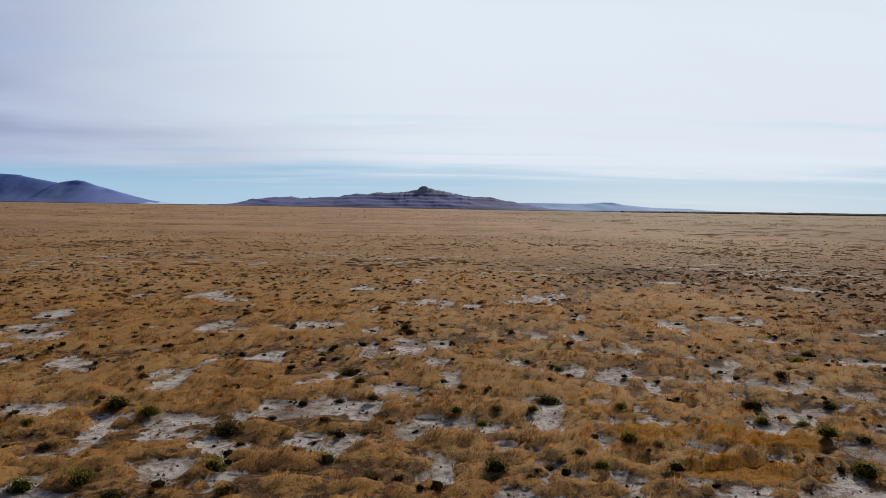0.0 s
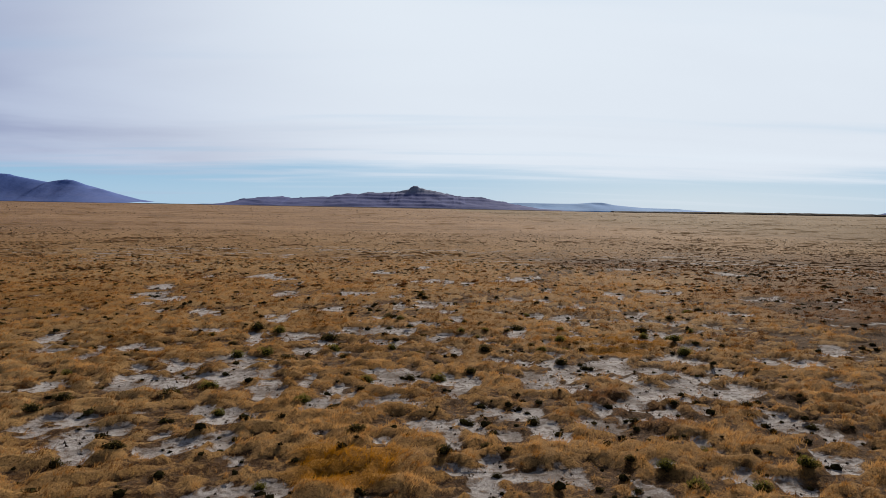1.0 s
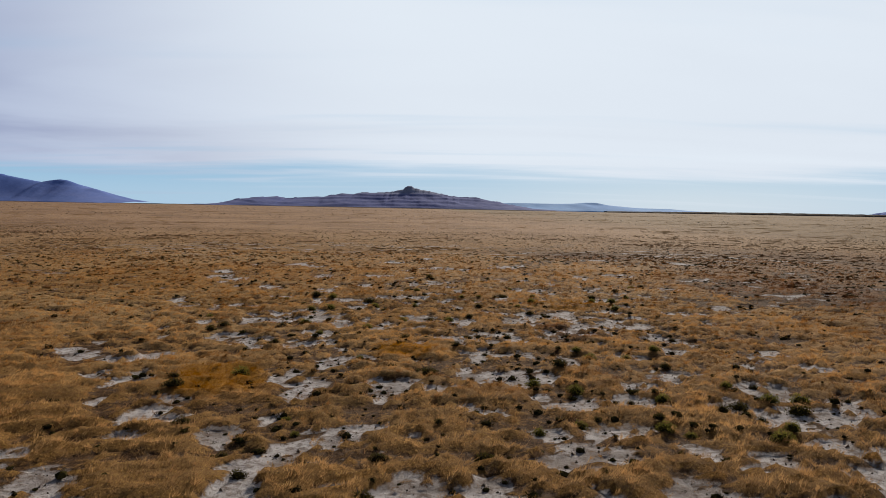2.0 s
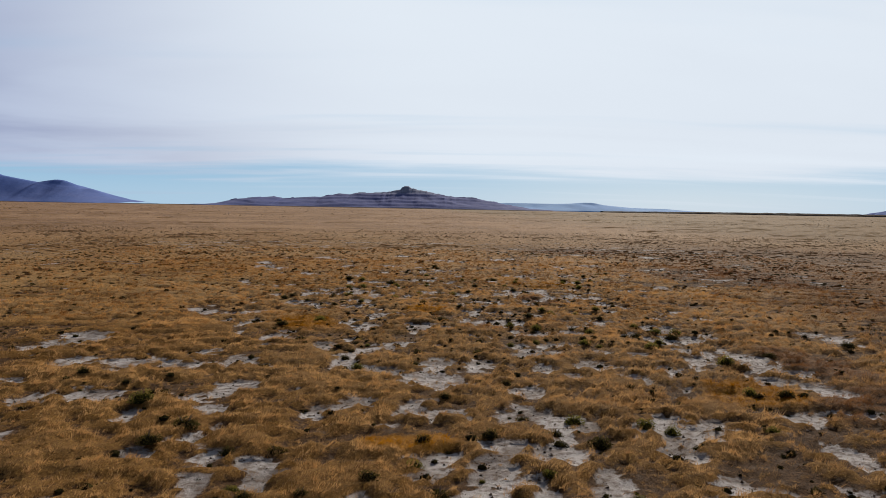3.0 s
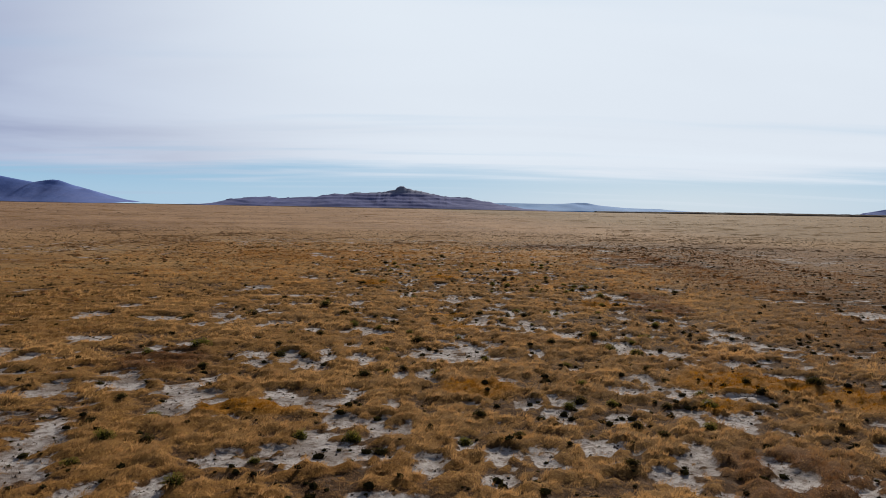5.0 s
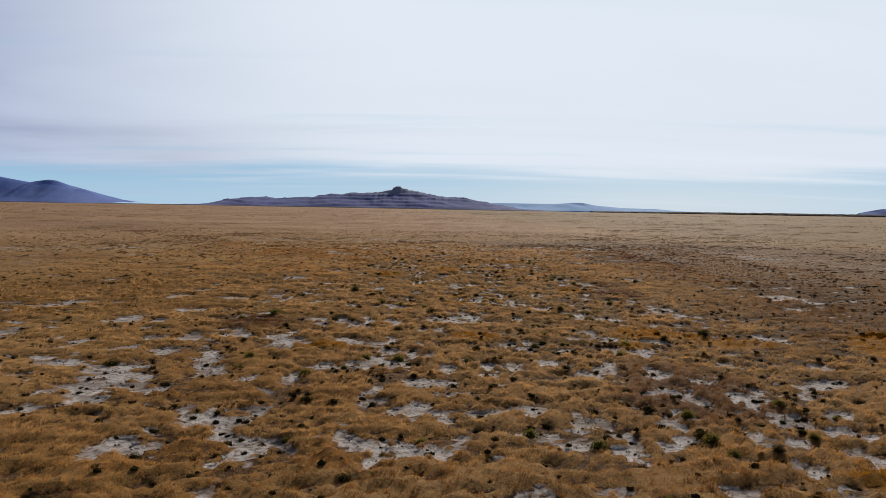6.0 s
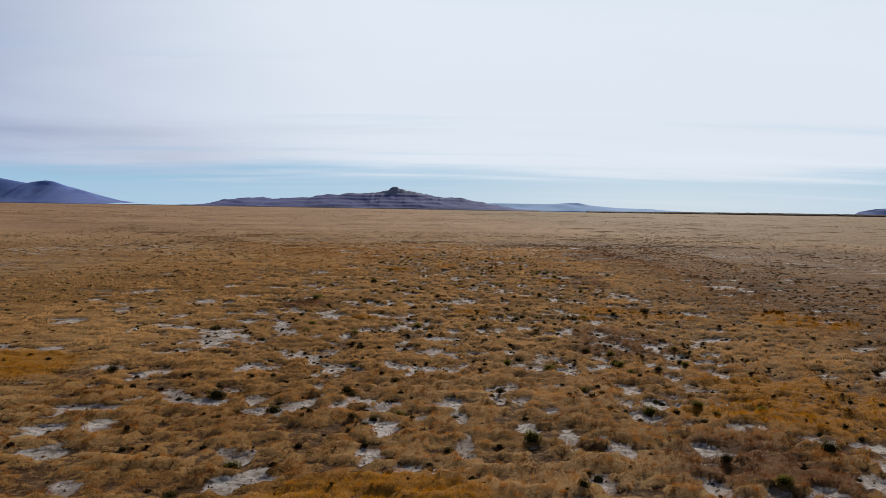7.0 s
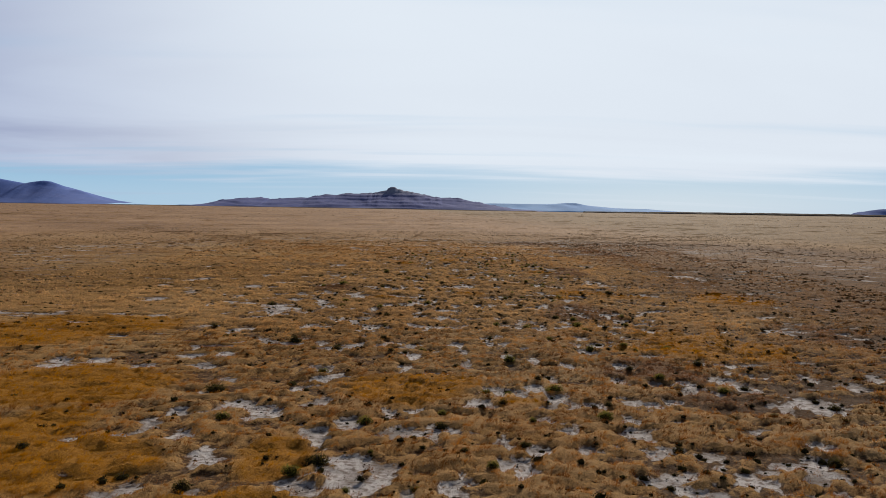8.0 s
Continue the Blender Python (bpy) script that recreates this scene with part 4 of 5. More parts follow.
GREEN_D = [
    (-12.4, -43.5, 0.52), (-8.3, -44.7, 0.32), (-12.5, -45.1, 0.42), (-9.6, -46.5, 0.49), (7.0, -50.6, 0.50),
    (8.3, -51.8, 0.39), (3.3, -52.0, 0.47), (-2.0, -53.6, 0.50), (-9.0, -54.2, 0.35), (6.2, -54.2, 0.35),
    (-5.2, -54.4, 0.41), (3.1, -54.5, 0.55), (-0.2, -54.7, 0.54), (-6.2, -55.3, 0.26), (3.3, -55.4, 0.39),
    (0.5, -58.6, 0.43), (3.9, -61.5, 0.45), (6.1, -61.9, 0.44), (2.0, -62.0, 0.58), (-6.8, -62.1, 0.44),
    (4.3, -62.2, 0.36), (-2.7, -65.2, 0.57), (-11.3, -67.4, 0.52), (3.3, -68.9, 0.48), (5.3, -70.8, 0.51),
    (-1.6, -70.8, 0.73), (-4.4, -70.8, 0.51), (-3.5, -71.0, 0.43), (-6.3, -73.7, 0.40), (-13.9, -74.5, 0.49),
    (-0.6, -74.7, 0.58), (-3.2, -75.0, 0.29),
]
GREEN_E = [
    (-8.9, -75.1, 0.57), (-8.6, -78.2, 0.20), (-5.1, -79.6, 0.39), (-10.7, -79.8, 0.54), (-7.3, -80.9, 0.29),
    (-9.1, -81.1, 0.29),
]
GREEN = GREEN_A + GREEN_B + GREEN_C + GREEN_D + GREEN_E
DARK_A = [
    (-1.3, 30.1, 0.51), (13.4, 26.6, 0.51), (-3.6, 24.7, 0.34), (-2.9, 22.7, 0.61), (10.6, 22.6, 0.49),
    (0.6, 20.3, 0.31), (2.9, 19.5, 0.72), (8.2, 19.2, 0.52), (-1.8, 19.2, 0.37), (-0.6, 18.4, 0.28),
    (2.3, 18.2, 0.31), (-8.1, 18.1, 0.63), (6.3, 17.6, 0.34), (-4.9, 16.6, 0.77), (-2.3, 16.5, 0.23),
    (-8.4, 15.3, 0.35), (7.6, 15.2, 0.29), (2.9, 14.9, 0.32), (2.2, 14.5, 0.33), (1.1, 14.1, 0.49),
    (-1.3, 13.7, 0.48), (-3.8, 12.9, 0.45), (-5.8, 12.6, 0.53), (3.6, 12.4, 0.53), (4.3, 11.9, 0.37),
    (0.4, 10.5, 0.39), (-1.5, 9.8, 0.43), (-7.9, 7.3, 0.61), (7.7, 7.1, 0.37), (-10.2, 6.2, 0.50),
    (1.7, 5.4, 0.41), (8.6, 5.4, 0.34),
]
DARK_B = [
    (4.2, 5.4, 0.34), (-10.5, 5.3, 0.48), (0.1, 5.3, 0.34), (4.8, 4.3, 0.32), (-2.5, 4.0, 0.44),
    (0.4, 3.2, 0.30), (-0.5, 2.7, 0.41), (-7.3, 2.6, 0.35), (3.3, 2.4, 0.28), (5.8, 2.0, 0.33),
    (-8.3, 2.0, 0.39), (0.5, 1.8, 0.22), (3.1, 1.1, 0.26), (-5.6, -0.1, 0.24), (6.5, -0.2, 0.40),
    (2.8, -0.7, 0.55), (-1.6, -1.6, 0.75), (-9.3, -2.5, 0.36), (8.4, -2.7, 0.35), (-5.8, -3.7, 0.16),
    (4.5, -3.7, 0.53), (-8.9, -3.7, 0.60), (4.1, -4.6, 0.25), (7.0, -5.0, 0.55), (6.4, -5.2, 0.49),
    (8.4, -5.5, 0.63), (7.1, -6.1, 0.29), (4.3, -6.5, 0.39), (2.7, -6.5, 0.28), (-1.3, -7.1, 0.27),
    (15.1, -7.5, 0.63), (-7.4, -7.5, 0.42),
]
DARK_C = [
    (-2.6, -9.5, 0.43), (-5.9, -9.5, 0.39), (-0.4, -9.5, 0.48), (10.7, -9.8, 0.48), (-5.3, -10.5, 0.37),
    (-2.8, -11.7, 0.49), (5.8, -12.0, 0.35), (-13.2, -13.8, 0.40), (0.1, -14.8, 0.38), (-11.3, -15.2, 0.30),
    (8.3, -15.9, 0.50), (-1.8, -16.3, 0.35), (0.2, -18.1, 0.38), (-8.2, -19.3, 0.71), (0.8, -19.4, 0.44),
    (-0.8, -19.8, 0.40), (0.8, -20.1, 0.45), (1.7, -20.3, 0.61), (-2.4, -20.3, 0.44), (4.0, -20.5, 0.33),
    (-8.6, -20.6, 0.54), (-5.7, -20.8, 0.53), (-6.8, -20.8, 0.37), (-13.7, -21.0, 0.81), (-16.8, -22.6, 0.84),
    (-3.5, -22.7, 0.45), (-2.1, -23.3, 0.51), (-4.7, -23.5, 0.29), (-5.7, -23.8, 0.35), (8.5, -24.3, 0.34),
    (1.6, -24.7, 0.34), (4.6, -26.2, 0.43),
]
DARK_D = [
    (2.4, -26.6, 0.18), (3.1, -27.4, 0.28), (-10.4, -27.5, 0.51), (-9.0, -27.6, 0.45), (-4.4, -29.2, 0.63),
    (1.7, -29.3, 0.47), (-1.8, -30.7, 0.18), (1.7, -31.1, 0.22), (-2.2, -31.5, 0.21), (-1.6, -31.7, 0.35),
    (-10.1, -32.1, 0.61), (-8.9, -32.6, 0.53), (-2.2, -32.7, 0.26), (6.2, -33.1, 0.38), (-3.4, -33.6, 0.25),
    (4.0, -33.7, 0.49), (-3.7, -34.2, 0.18), (4.4, -34.7, 0.35), (-4.9, -34.8, 0.35), (-12.4, -34.9, 0.45),
    (-6.3, -36.1, 0.52), (7.4, -36.6, 0.42), (9.8, -36.8, 0.67), (-15.3, -37.0, 0.41), (7.3, -38.1, 0.47),
    (0.9, -39.0, 0.53), (7.1, -39.3, 0.37), (-13.6, -39.4, 0.37), (3.5, -39.7, 0.36), (-10.9, -40.0, 0.29),
    (-2.5, -40.9, 0.41), (-0.7, -40.9, 0.34),
]
DARK_E = [
    (1.8, -42.2, 0.38), (-1.6, -42.7, 0.43), (2.3, -43.0, 0.36), (-11.4, -43.3, 0.47), (-5.3, -43.9, 0.44),
    (-17.8, -44.4, 0.75), (0.8, -45.1, 0.42), (6.6, -46.7, 0.29), (-14.5, -47.7, 0.47), (2.3, -48.7, 0.54),
    (-6.1, -50.0, 0.34), (-9.0, -50.1, 0.43), (2.2, -51.5, 0.48), (4.7, -52.5, 0.30), (5.4, -52.7, 0.38),
    (0.4, -53.3, 0.22), (3.1, -53.8, 0.57), (-13.8, -54.0, 0.35), (-5.9, -54.4, 0.27), (-3.1, -54.5, 0.27),
    # shrubs at (-19.0, -56.1) and (-17.6, -59.1) are added, on dark litter
    (4.5, -55.5, 0.38), (-5.7, -55.7, 0.23), (-12.6, -55.8, 0.44), (-5.0, -55.9, 0.19), (-19.0, -56.1, 0.5),
    (-7.1, -57.2, 0.46), (3.8, -58.6, 0.35), (-17.6, -59.1, 0.4), (-8.9, -59.3, 0.47), (-3.0, -59.5, 0.41),
    (0.9, -59.7, 0.25), (-13.7, -59.8, 0.73),
]
DARK_F = [
    (6.4, -61.1, 0.44), (-11.3, -61.5, 0.60), (0.7, -61.6, 0.37), (-12.4, -62.1, 0.36), (-4.9, -62.3, 0.29),
    (-7.7, -62.6, 0.35), (-8.4, -62.9, 0.35), (3.5, -63.2, 0.34), (-8.0, -63.5, 0.40), (-5.3, -66.0, 0.37),
    (6.0, -66.3, 0.54), (-7.0, -66.7, 0.27), (2.5, -67.2, 0.35), (-2.0, -69.0, 0.40), (-12.4, -69.1, 0.42),
    (-12.3, -69.7, 0.43), (6.5, -70.1, 0.45), (2.3, -70.1, 0.30), (3.6, -70.2, 0.38), (-0.0, -70.2, 0.27),
    (-11.6, -70.5, 0.30), (-15.2, -70.5, 0.89), (-3.9, -72.7, 0.42), (8.6, -73.1, 0.51), (-0.1, -73.2, 0.31),
    (5.5, -74.6, 0.39), (3.9, -74.6, 0.48), (-6.4, -75.4, 0.47), (-17.6, -76.1, 0.36), (-3.9, -77.7, 0.42),
    (0.8, -77.9, 0.42), (-18.8, -78.0, 0.42),
]
DARK_G = [
    (-5.8, -78.2, 0.33), (-10.1, -78.9, 0.72), (5.0, -79.2, 0.55), (2.1, -79.6, 0.31), (-15.2, -79.9, 0.38),
    (-0.5, -80.9, 0.29), (-13.3, -80.9, 0.51),
]
DARK = DARK_A + DARK_B + DARK_C + DARK_D + DARK_E + DARK_F + DARK_G + DARK_T


CHART_STEP, CHART_X, CHART_Y = 0.1, np.arange(-36, 36, 0.1), np.arange(-96, 76, 0.1)


def chart(places, wander, grain, power):
    """The plain charted by how far inside one of the places it lies: 1 in a middle, 0 on an uneven edge, -1 well outside."""
    gx, gy = np.meshgrid(CHART_X, CHART_Y)
    wx = gx + wander * (rough_noise(gx, gy, grain, 5) - 0.5)
    wy = gy + wander * (rough_noise(gx, gy, grain, 6) - 0.5)
    depth = np.full_like(gx, -1.0)
    for px, py, rx, ry in places:
        i0, i1 = np.searchsorted(CHART_X, (px - 2 * rx - wander, px + 2 * rx + wander))
        j0, j1 = np.searchsorted(CHART_Y, (py - 2 * ry - wander, py + 2 * ry + wander))
        part = np.s_[j0:j1, i0:i1]
        q = (np.abs((wx[part] - px) / rx) ** power + np.abs((wy[part] - py) / ry) ** power) ** (1 / power)
        depth[part] = np.maximum(depth[part], 1 - q)
    return depth


BARE_CHART = chart(BARE, 0.45, 0.5, 2.4)
RUDDY_CHART = chart(RUDDY, 3.0, 3.0, 2.0)
GOLD_CHART = chart(GOLD, 0.9, 1.2, 2.2)


def looked_up(table, x, y):
    i = np.clip(np.rint((x - CHART_X[0]) / CHART_STEP).astype(int), 0, len(CHART_X) - 1)
    j = np.clip(np.rint((y - CHART_Y[0]) / CHART_STEP).astype(int), 0, len(CHART_Y) - 1)
    return table[j, i]


def ruddy(x, y):
    """1 in the stands of old, reddish and thin grass."""
    east = smooth(x + 14 * (rough_noise(x, y, 14.0, 45, 3) - 0.5), 12, 26) * (1 - smooth(np.hypot(x - 40, 0.6 * (y + 8)), 40, 70))
    return np.maximum(smooth(looked_up(RUDDY_CHART, x, y), 0.0, 0.5), 0.8 * east)


def gold(x, y):
    """1 in the swards of dense golden grass."""
    return smooth(looked_up(GOLD_CHART, x, y), -0.12, 0.2)


def uncharted(x, y):
    """0 along the flight, rising to 1 to its sides and ahead of its start."""
    line = 0.075 * np.clip(y - 18, -100, 0)
    return smooth(np.maximum(np.abs(x - line) / 0.62, y - 16), 25, 38)


def off_path(x, y):
    """0 along the flight, where the mat is modelled finely, rising to 1 away from it."""
    reach = np.hypot(np.maximum(np.abs(x + 3) - 14, 0), np.maximum(np.maximum(y - 22, -86 - y), 0))
    return smooth(reach, 5, 50)


def beyond(x, y):
    """0 where tufts can be told apart from the air, rising to 1 far out."""
    return smooth(np.hypot(x + 3, y + 30), 110, 320)


def salt(x, y):
    """1 on the pale salt crust of a bare patch, 0 elsewhere."""
    fine, broad = rough_noise(x, y, 0.32, 33, 3) - 0.5, rough_noise(0.7 * x, y, 1.1, 34, 3) - 0.5
    crust = smooth(looked_up(BARE_CHART, x, y) + 1.4 * fine + 0.5 * broad - 0.9 * gold(x, y) - 0.08 * smooth(y, -22, 0), 0.04, 0.34)
    aside = uncharted(x, y)
    slivers = 0.11 + rough_noise(0.8 * x, y, 0.7, 36, 2) + 0.4 * (rough_noise(x, y, 6.0, 37, 2) - 0.5) + 0.35 * smooth(np.hypot(x + 3, y + 30), 60, 105) - 0.07 * ruddy(x, y) + 0.2 * gold(x, y)
    chance = 0.05 + rough_noise(0.6 * x, y, 1.3, 31, 3) + 0.35 * (rough_noise(x, y, 11.0, 32, 2) - 0.5) + 0.5 * fine
    chance = chance + 0.6 * smooth(np.hypot(x + 3, y + 40), 75, 150) + 0.5 * (1 - aside)
    return np.maximum(np.maximum(crust, 0.9 * (1 - smooth(slivers, 0.25, 0.36))), 1 - smooth(chance, 0.21, 0.37))


def hummock(x, y):
    """The swell of the grass mat, from 0 in its hollows to 1."""
    return smooth(0.55 * rough_noise(0.65 * x, y, 0.55, 51, 2) + 0.45 * rough_noise(x, y, 0.22, 54, 2) + 0.3 * (rough_noise(x, y, 3.5, 52, 2) - 0.5), 0.34, 0.64)


def grass_cover(x, y, apart=beyond):
    """1 where grass stands thick, 0 on bare ground; single tufts blur together where apart is 1."""
    thin = smooth(x, 1, 10) * (1 - smooth(np.hypot(x, y), 70, 130)) * smooth(rough_noise(x, y, 7.0, 35, 2), 0.35, 0.6)
    return np.clip(0.24 + 1.25 * (hummock(x, y) * (1 - apart(x, y)) + 0.5 * apart(x, y)) - 0.4 * thin - 0.08 * ruddy(x, y) + 0.5 * gold(x, y), 0, 1) * (1 - salt(x, y))


def ground_height(x, y):
    reach = np.hypot(x, y + 30)
    low = 0.16 * (rough_noise(x, y, 9.0, 41) - 0.5)
    mat = (0.18 * hummock(x, y) + 0.1 * soft_noise(x, y, 0.36, 42)) * (1 - 0.85 * salt(x, y)) - 0.08
    swell = 1.6 * (rough_noise(x, y, 260.0, 43, 2) - 0.5) * smooth(reach, 120, 500)
    fall = -4 * np.tanh(0.0007 * x) * smooth(reach, 120, 600)  # the plain falls gently to the east
    return low + swell + fall + mat * (1 - off_path(x, y))


def sight(x, y):
    """Least distance at which the flight sees a place; infinite where it never does."""
    line = 0.075 * np.clip(y - 18, -100, 0)
    d = np.maximum(np.maximum(13.5, y), np.abs(x - line) / 0.68)
    return np.where(d <= y + 101, d, np.inf)


def mesh_from(name, points, faces, mat, **fields):
    """A mesh of triangles or quads from arrays."""
    made = bpy.data.meshes.new(name)
    sides = faces.shape[1]
    made.vertices.add(len(points))
    made.vertices.foreach_set("co", np.ascontiguousarray(points, np.float32).ravel())
    made.loops.add(faces.size)
    made.loops.foreach_set("vertex_index", np.ascontiguousarray(faces, np.int32).ravel())
    made.polygons.add(len(faces))
    made.polygons.foreach_set("loop_start", np.arange(0, faces.size, sides, dtype=np.int32))
    for attribute, values in fields.items():
        layer = made.attributes.new(attribute, "FLOAT", "POINT")
        layer.data.foreach_set("value", np.ascontiguousarray(values, np.float32))
    made.materials.append(mat)
    made.update(calc_edges=True)
    return made


def graded(low, high, step, reach):
    """Lines at an even step from low to high, then ever wider out to reach."""
    core = list(np.arange(low, high + step / 2, step))
    left, right, s = [core[0]], [core[-1]], step
    while left[-1] > -reach or right[-1] < reach:
        s *= 1.04 if s < 1.3 else 1.14
        left.append(max(left[-1] - s, -reach))
        right.append(min(right[-1] + s, reach))
    return np.unique(np.array(left[1:] + core + right[1:]))


def build_ground():
    xs, ys = graded(-13, 9, 0.2, 6000), graded(-82, 16, 0.2, 6000)
    gx, gy = np.meshgrid(xs, ys)
    x, y = gx.ravel(), gy.ravel()
    points = np.stack([x, y, ground_height(x, y)], 1)
    nx, ny = len(xs), len(ys)
    i = (np.arange(ny - 1)[:, None] * nx + np.arange(nx - 1)[None, :]).ravel()
    faces = np.stack([i, i + 1, i + 1 + nx, i + nx], 1)
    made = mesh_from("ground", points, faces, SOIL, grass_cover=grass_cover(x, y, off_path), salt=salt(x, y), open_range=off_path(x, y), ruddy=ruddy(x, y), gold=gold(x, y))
    made.polygons.foreach_set("use_smooth", np.ones(len(faces), bool))
    return tagged(new("ground", made), "flat desert plain of pale salt-crusted soil and straw litter", "ground", kind="structure")


build_ground()


# ---- far mountains ----
def massif(name, label, mat, crest, distance, depth, seed, rough, columns=240, rows=44, ledge=0.0, carve=1.0):
    """A range as a height field: crest holds (x, height) along its skyline."""
    cx, cz = np.array(crest, float).T
    xs = np.linspace(cx[0], cx[-1], columns)
    vs = np.linspace(-1, 1, rows)
    gx, gv = np.meshgrid(xs, vs)
    x, v = gx.ravel(), gv.ravel()
    top = np.interp(x, cx, cz)
    top = top + ledge * (np.floor(4 * rough_noise(x, x * 0, 75.0, seed + 5, 3)) / 4 - 0.5) * smooth(top, 8, 40)
    broad = sum(np.interp(x + 150 * k, cx, cz) for k in (-1, -0.6, -0.2, 0.2, 0.6, 1)) / 6
    at_crest = np.exp(-((v / 0.12) ** 2))
    top = np.minimum(top, broad + 40) * at_crest + np.minimum(broad, top + 5) * (1 - at_crest)
    y = distance + v * depth / 2
    fall = np.where(v < 0, 1 - np.abs(v) ** 1.25, 1 - np.abs(v) ** 2)
    gully = rough_noise(x, y * 0.35, rough * 2.2, seed, 4) - 0.5
    spur = np.abs(rough_noise(x, y, rough * 4, seed + 9, 3) - 0.5) * 2
    body = np.abs(v) ** 0.8 * (1 - np.abs(v))
    z = top * fall + carve * top * body * (2.0 * gully - 1.1 * spur)
    z = np.minimum(z, top * (1 - 0.25 * np.abs(v))) - 6 * (np.abs(v) > 0.97) - 1.0
    if ledge:  # terraces of hard rock
        sway = 40 * rough_noise(x, y, 420.0, seed + 3, 3)
        bed = (z + sway) / 21
        terraced = 21 * (np.floor(bed) + smooth(bed - np.floor(bed), 0.4, 1.0)) - sway
        z = np.where(np.abs(v) < 0.04, z, 0.72 * z + 0.28 * np.minimum(terraced, z + 3))
    i = (np.arange(rows - 1)[:, None] * columns + np.arange(columns - 1)[None, :]).ravel()
    faces = np.stack([i, i + 1, i + 1 + columns, i + columns], 1)
    made = mesh_from(name, np.stack([x, y, z], 1), faces, mat)
    return tagged(new(name, made), label, "mountain", kind="structure")


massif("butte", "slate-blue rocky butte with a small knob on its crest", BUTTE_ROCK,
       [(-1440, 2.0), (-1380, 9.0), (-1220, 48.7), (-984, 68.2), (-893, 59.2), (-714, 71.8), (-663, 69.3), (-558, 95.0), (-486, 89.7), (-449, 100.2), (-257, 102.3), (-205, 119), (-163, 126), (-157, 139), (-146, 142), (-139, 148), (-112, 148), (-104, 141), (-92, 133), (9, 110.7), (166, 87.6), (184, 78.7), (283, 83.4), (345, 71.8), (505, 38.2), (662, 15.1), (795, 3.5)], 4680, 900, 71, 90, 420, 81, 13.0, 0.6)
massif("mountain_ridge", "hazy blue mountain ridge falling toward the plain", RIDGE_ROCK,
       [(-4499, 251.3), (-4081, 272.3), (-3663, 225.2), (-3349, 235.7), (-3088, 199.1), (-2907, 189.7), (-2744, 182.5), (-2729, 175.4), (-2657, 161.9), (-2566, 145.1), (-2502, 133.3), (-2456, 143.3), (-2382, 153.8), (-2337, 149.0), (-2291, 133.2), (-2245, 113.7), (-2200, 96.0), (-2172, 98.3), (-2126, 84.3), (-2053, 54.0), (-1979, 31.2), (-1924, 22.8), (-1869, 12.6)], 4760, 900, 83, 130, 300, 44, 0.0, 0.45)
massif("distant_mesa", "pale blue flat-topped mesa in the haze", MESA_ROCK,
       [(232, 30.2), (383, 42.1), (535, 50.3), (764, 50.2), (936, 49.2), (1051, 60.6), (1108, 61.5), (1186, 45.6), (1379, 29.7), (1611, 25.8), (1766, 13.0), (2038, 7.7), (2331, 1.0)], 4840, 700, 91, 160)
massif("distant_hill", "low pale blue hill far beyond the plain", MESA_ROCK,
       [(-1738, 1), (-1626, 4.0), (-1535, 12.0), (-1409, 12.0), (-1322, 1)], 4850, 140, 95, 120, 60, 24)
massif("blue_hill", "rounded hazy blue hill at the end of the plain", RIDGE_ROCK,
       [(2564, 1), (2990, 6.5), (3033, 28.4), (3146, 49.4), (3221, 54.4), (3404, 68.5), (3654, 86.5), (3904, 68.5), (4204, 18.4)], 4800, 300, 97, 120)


def scrub_belt(name, x0, x1, distance, depth, high, seed):
    """A low dark line of brush along the far edge of the plain, rough on top."""
    crest = [(x0 + (x1 - x0) * k / 60, max(0.6, high * (0.35 + rough_noise(np.array([k * 1.0]), np.array([0.0]), 7.0, seed)[0]) * math.sin(math.pi * min(max(k / 60, 0.02), 0.98)) ** 0.3)) for k in range(61)]
    made = massif(name, "dark low line of brush along the far edge of the plain", BELT, crest, distance, depth, seed, 14, 400, 10)
    return tagged(made, category="brush", kind="stuff")


scrub_belt("far_brush", 950, 3300, 3900, 120, 13.0, 101)
scrub_belt("far_brush", -3300, 700, 4050, 120, 8.0, 103)


# ---- dry grass ----
def sample(band_low, band_high, count, rng):
    """Places spread evenly over the ground first seen between two distances."""
    span_x, y0, y1 = 0.68 * band_high + 10, -88.0, band_high
    x = rng.uniform(-span_x - 4, span_x, count)
    y = rng.uniform(y0, y1, count)
    d = sight(x, y)
    keep = (d >= band_low) & (d < band_high)
    return x[keep], y[keep], d[keep], (2 * span_x + 4) * (y1 - y0)


def blades(x, y, z, tall, wide, out_x, out_y, lean, rng):
    """Single tapering blades that lean along (out_x, out_y) and a little with the wind."""
    n = len(x)
    turn = rng.uniform(0, math.pi, n)
    bx, by = np.cos(turn) * wide, np.sin(turn) * wide
    tip = np.stack([x + out_x * lean + 0.4 * tall, y + out_y * lean + 0.1 * tall, z + tall], 1)
    return np.stack([np.stack([x - bx, y - by, z], 1), np.stack([x + bx, y + by, z], 1), tip], 1).reshape(-1, 3)


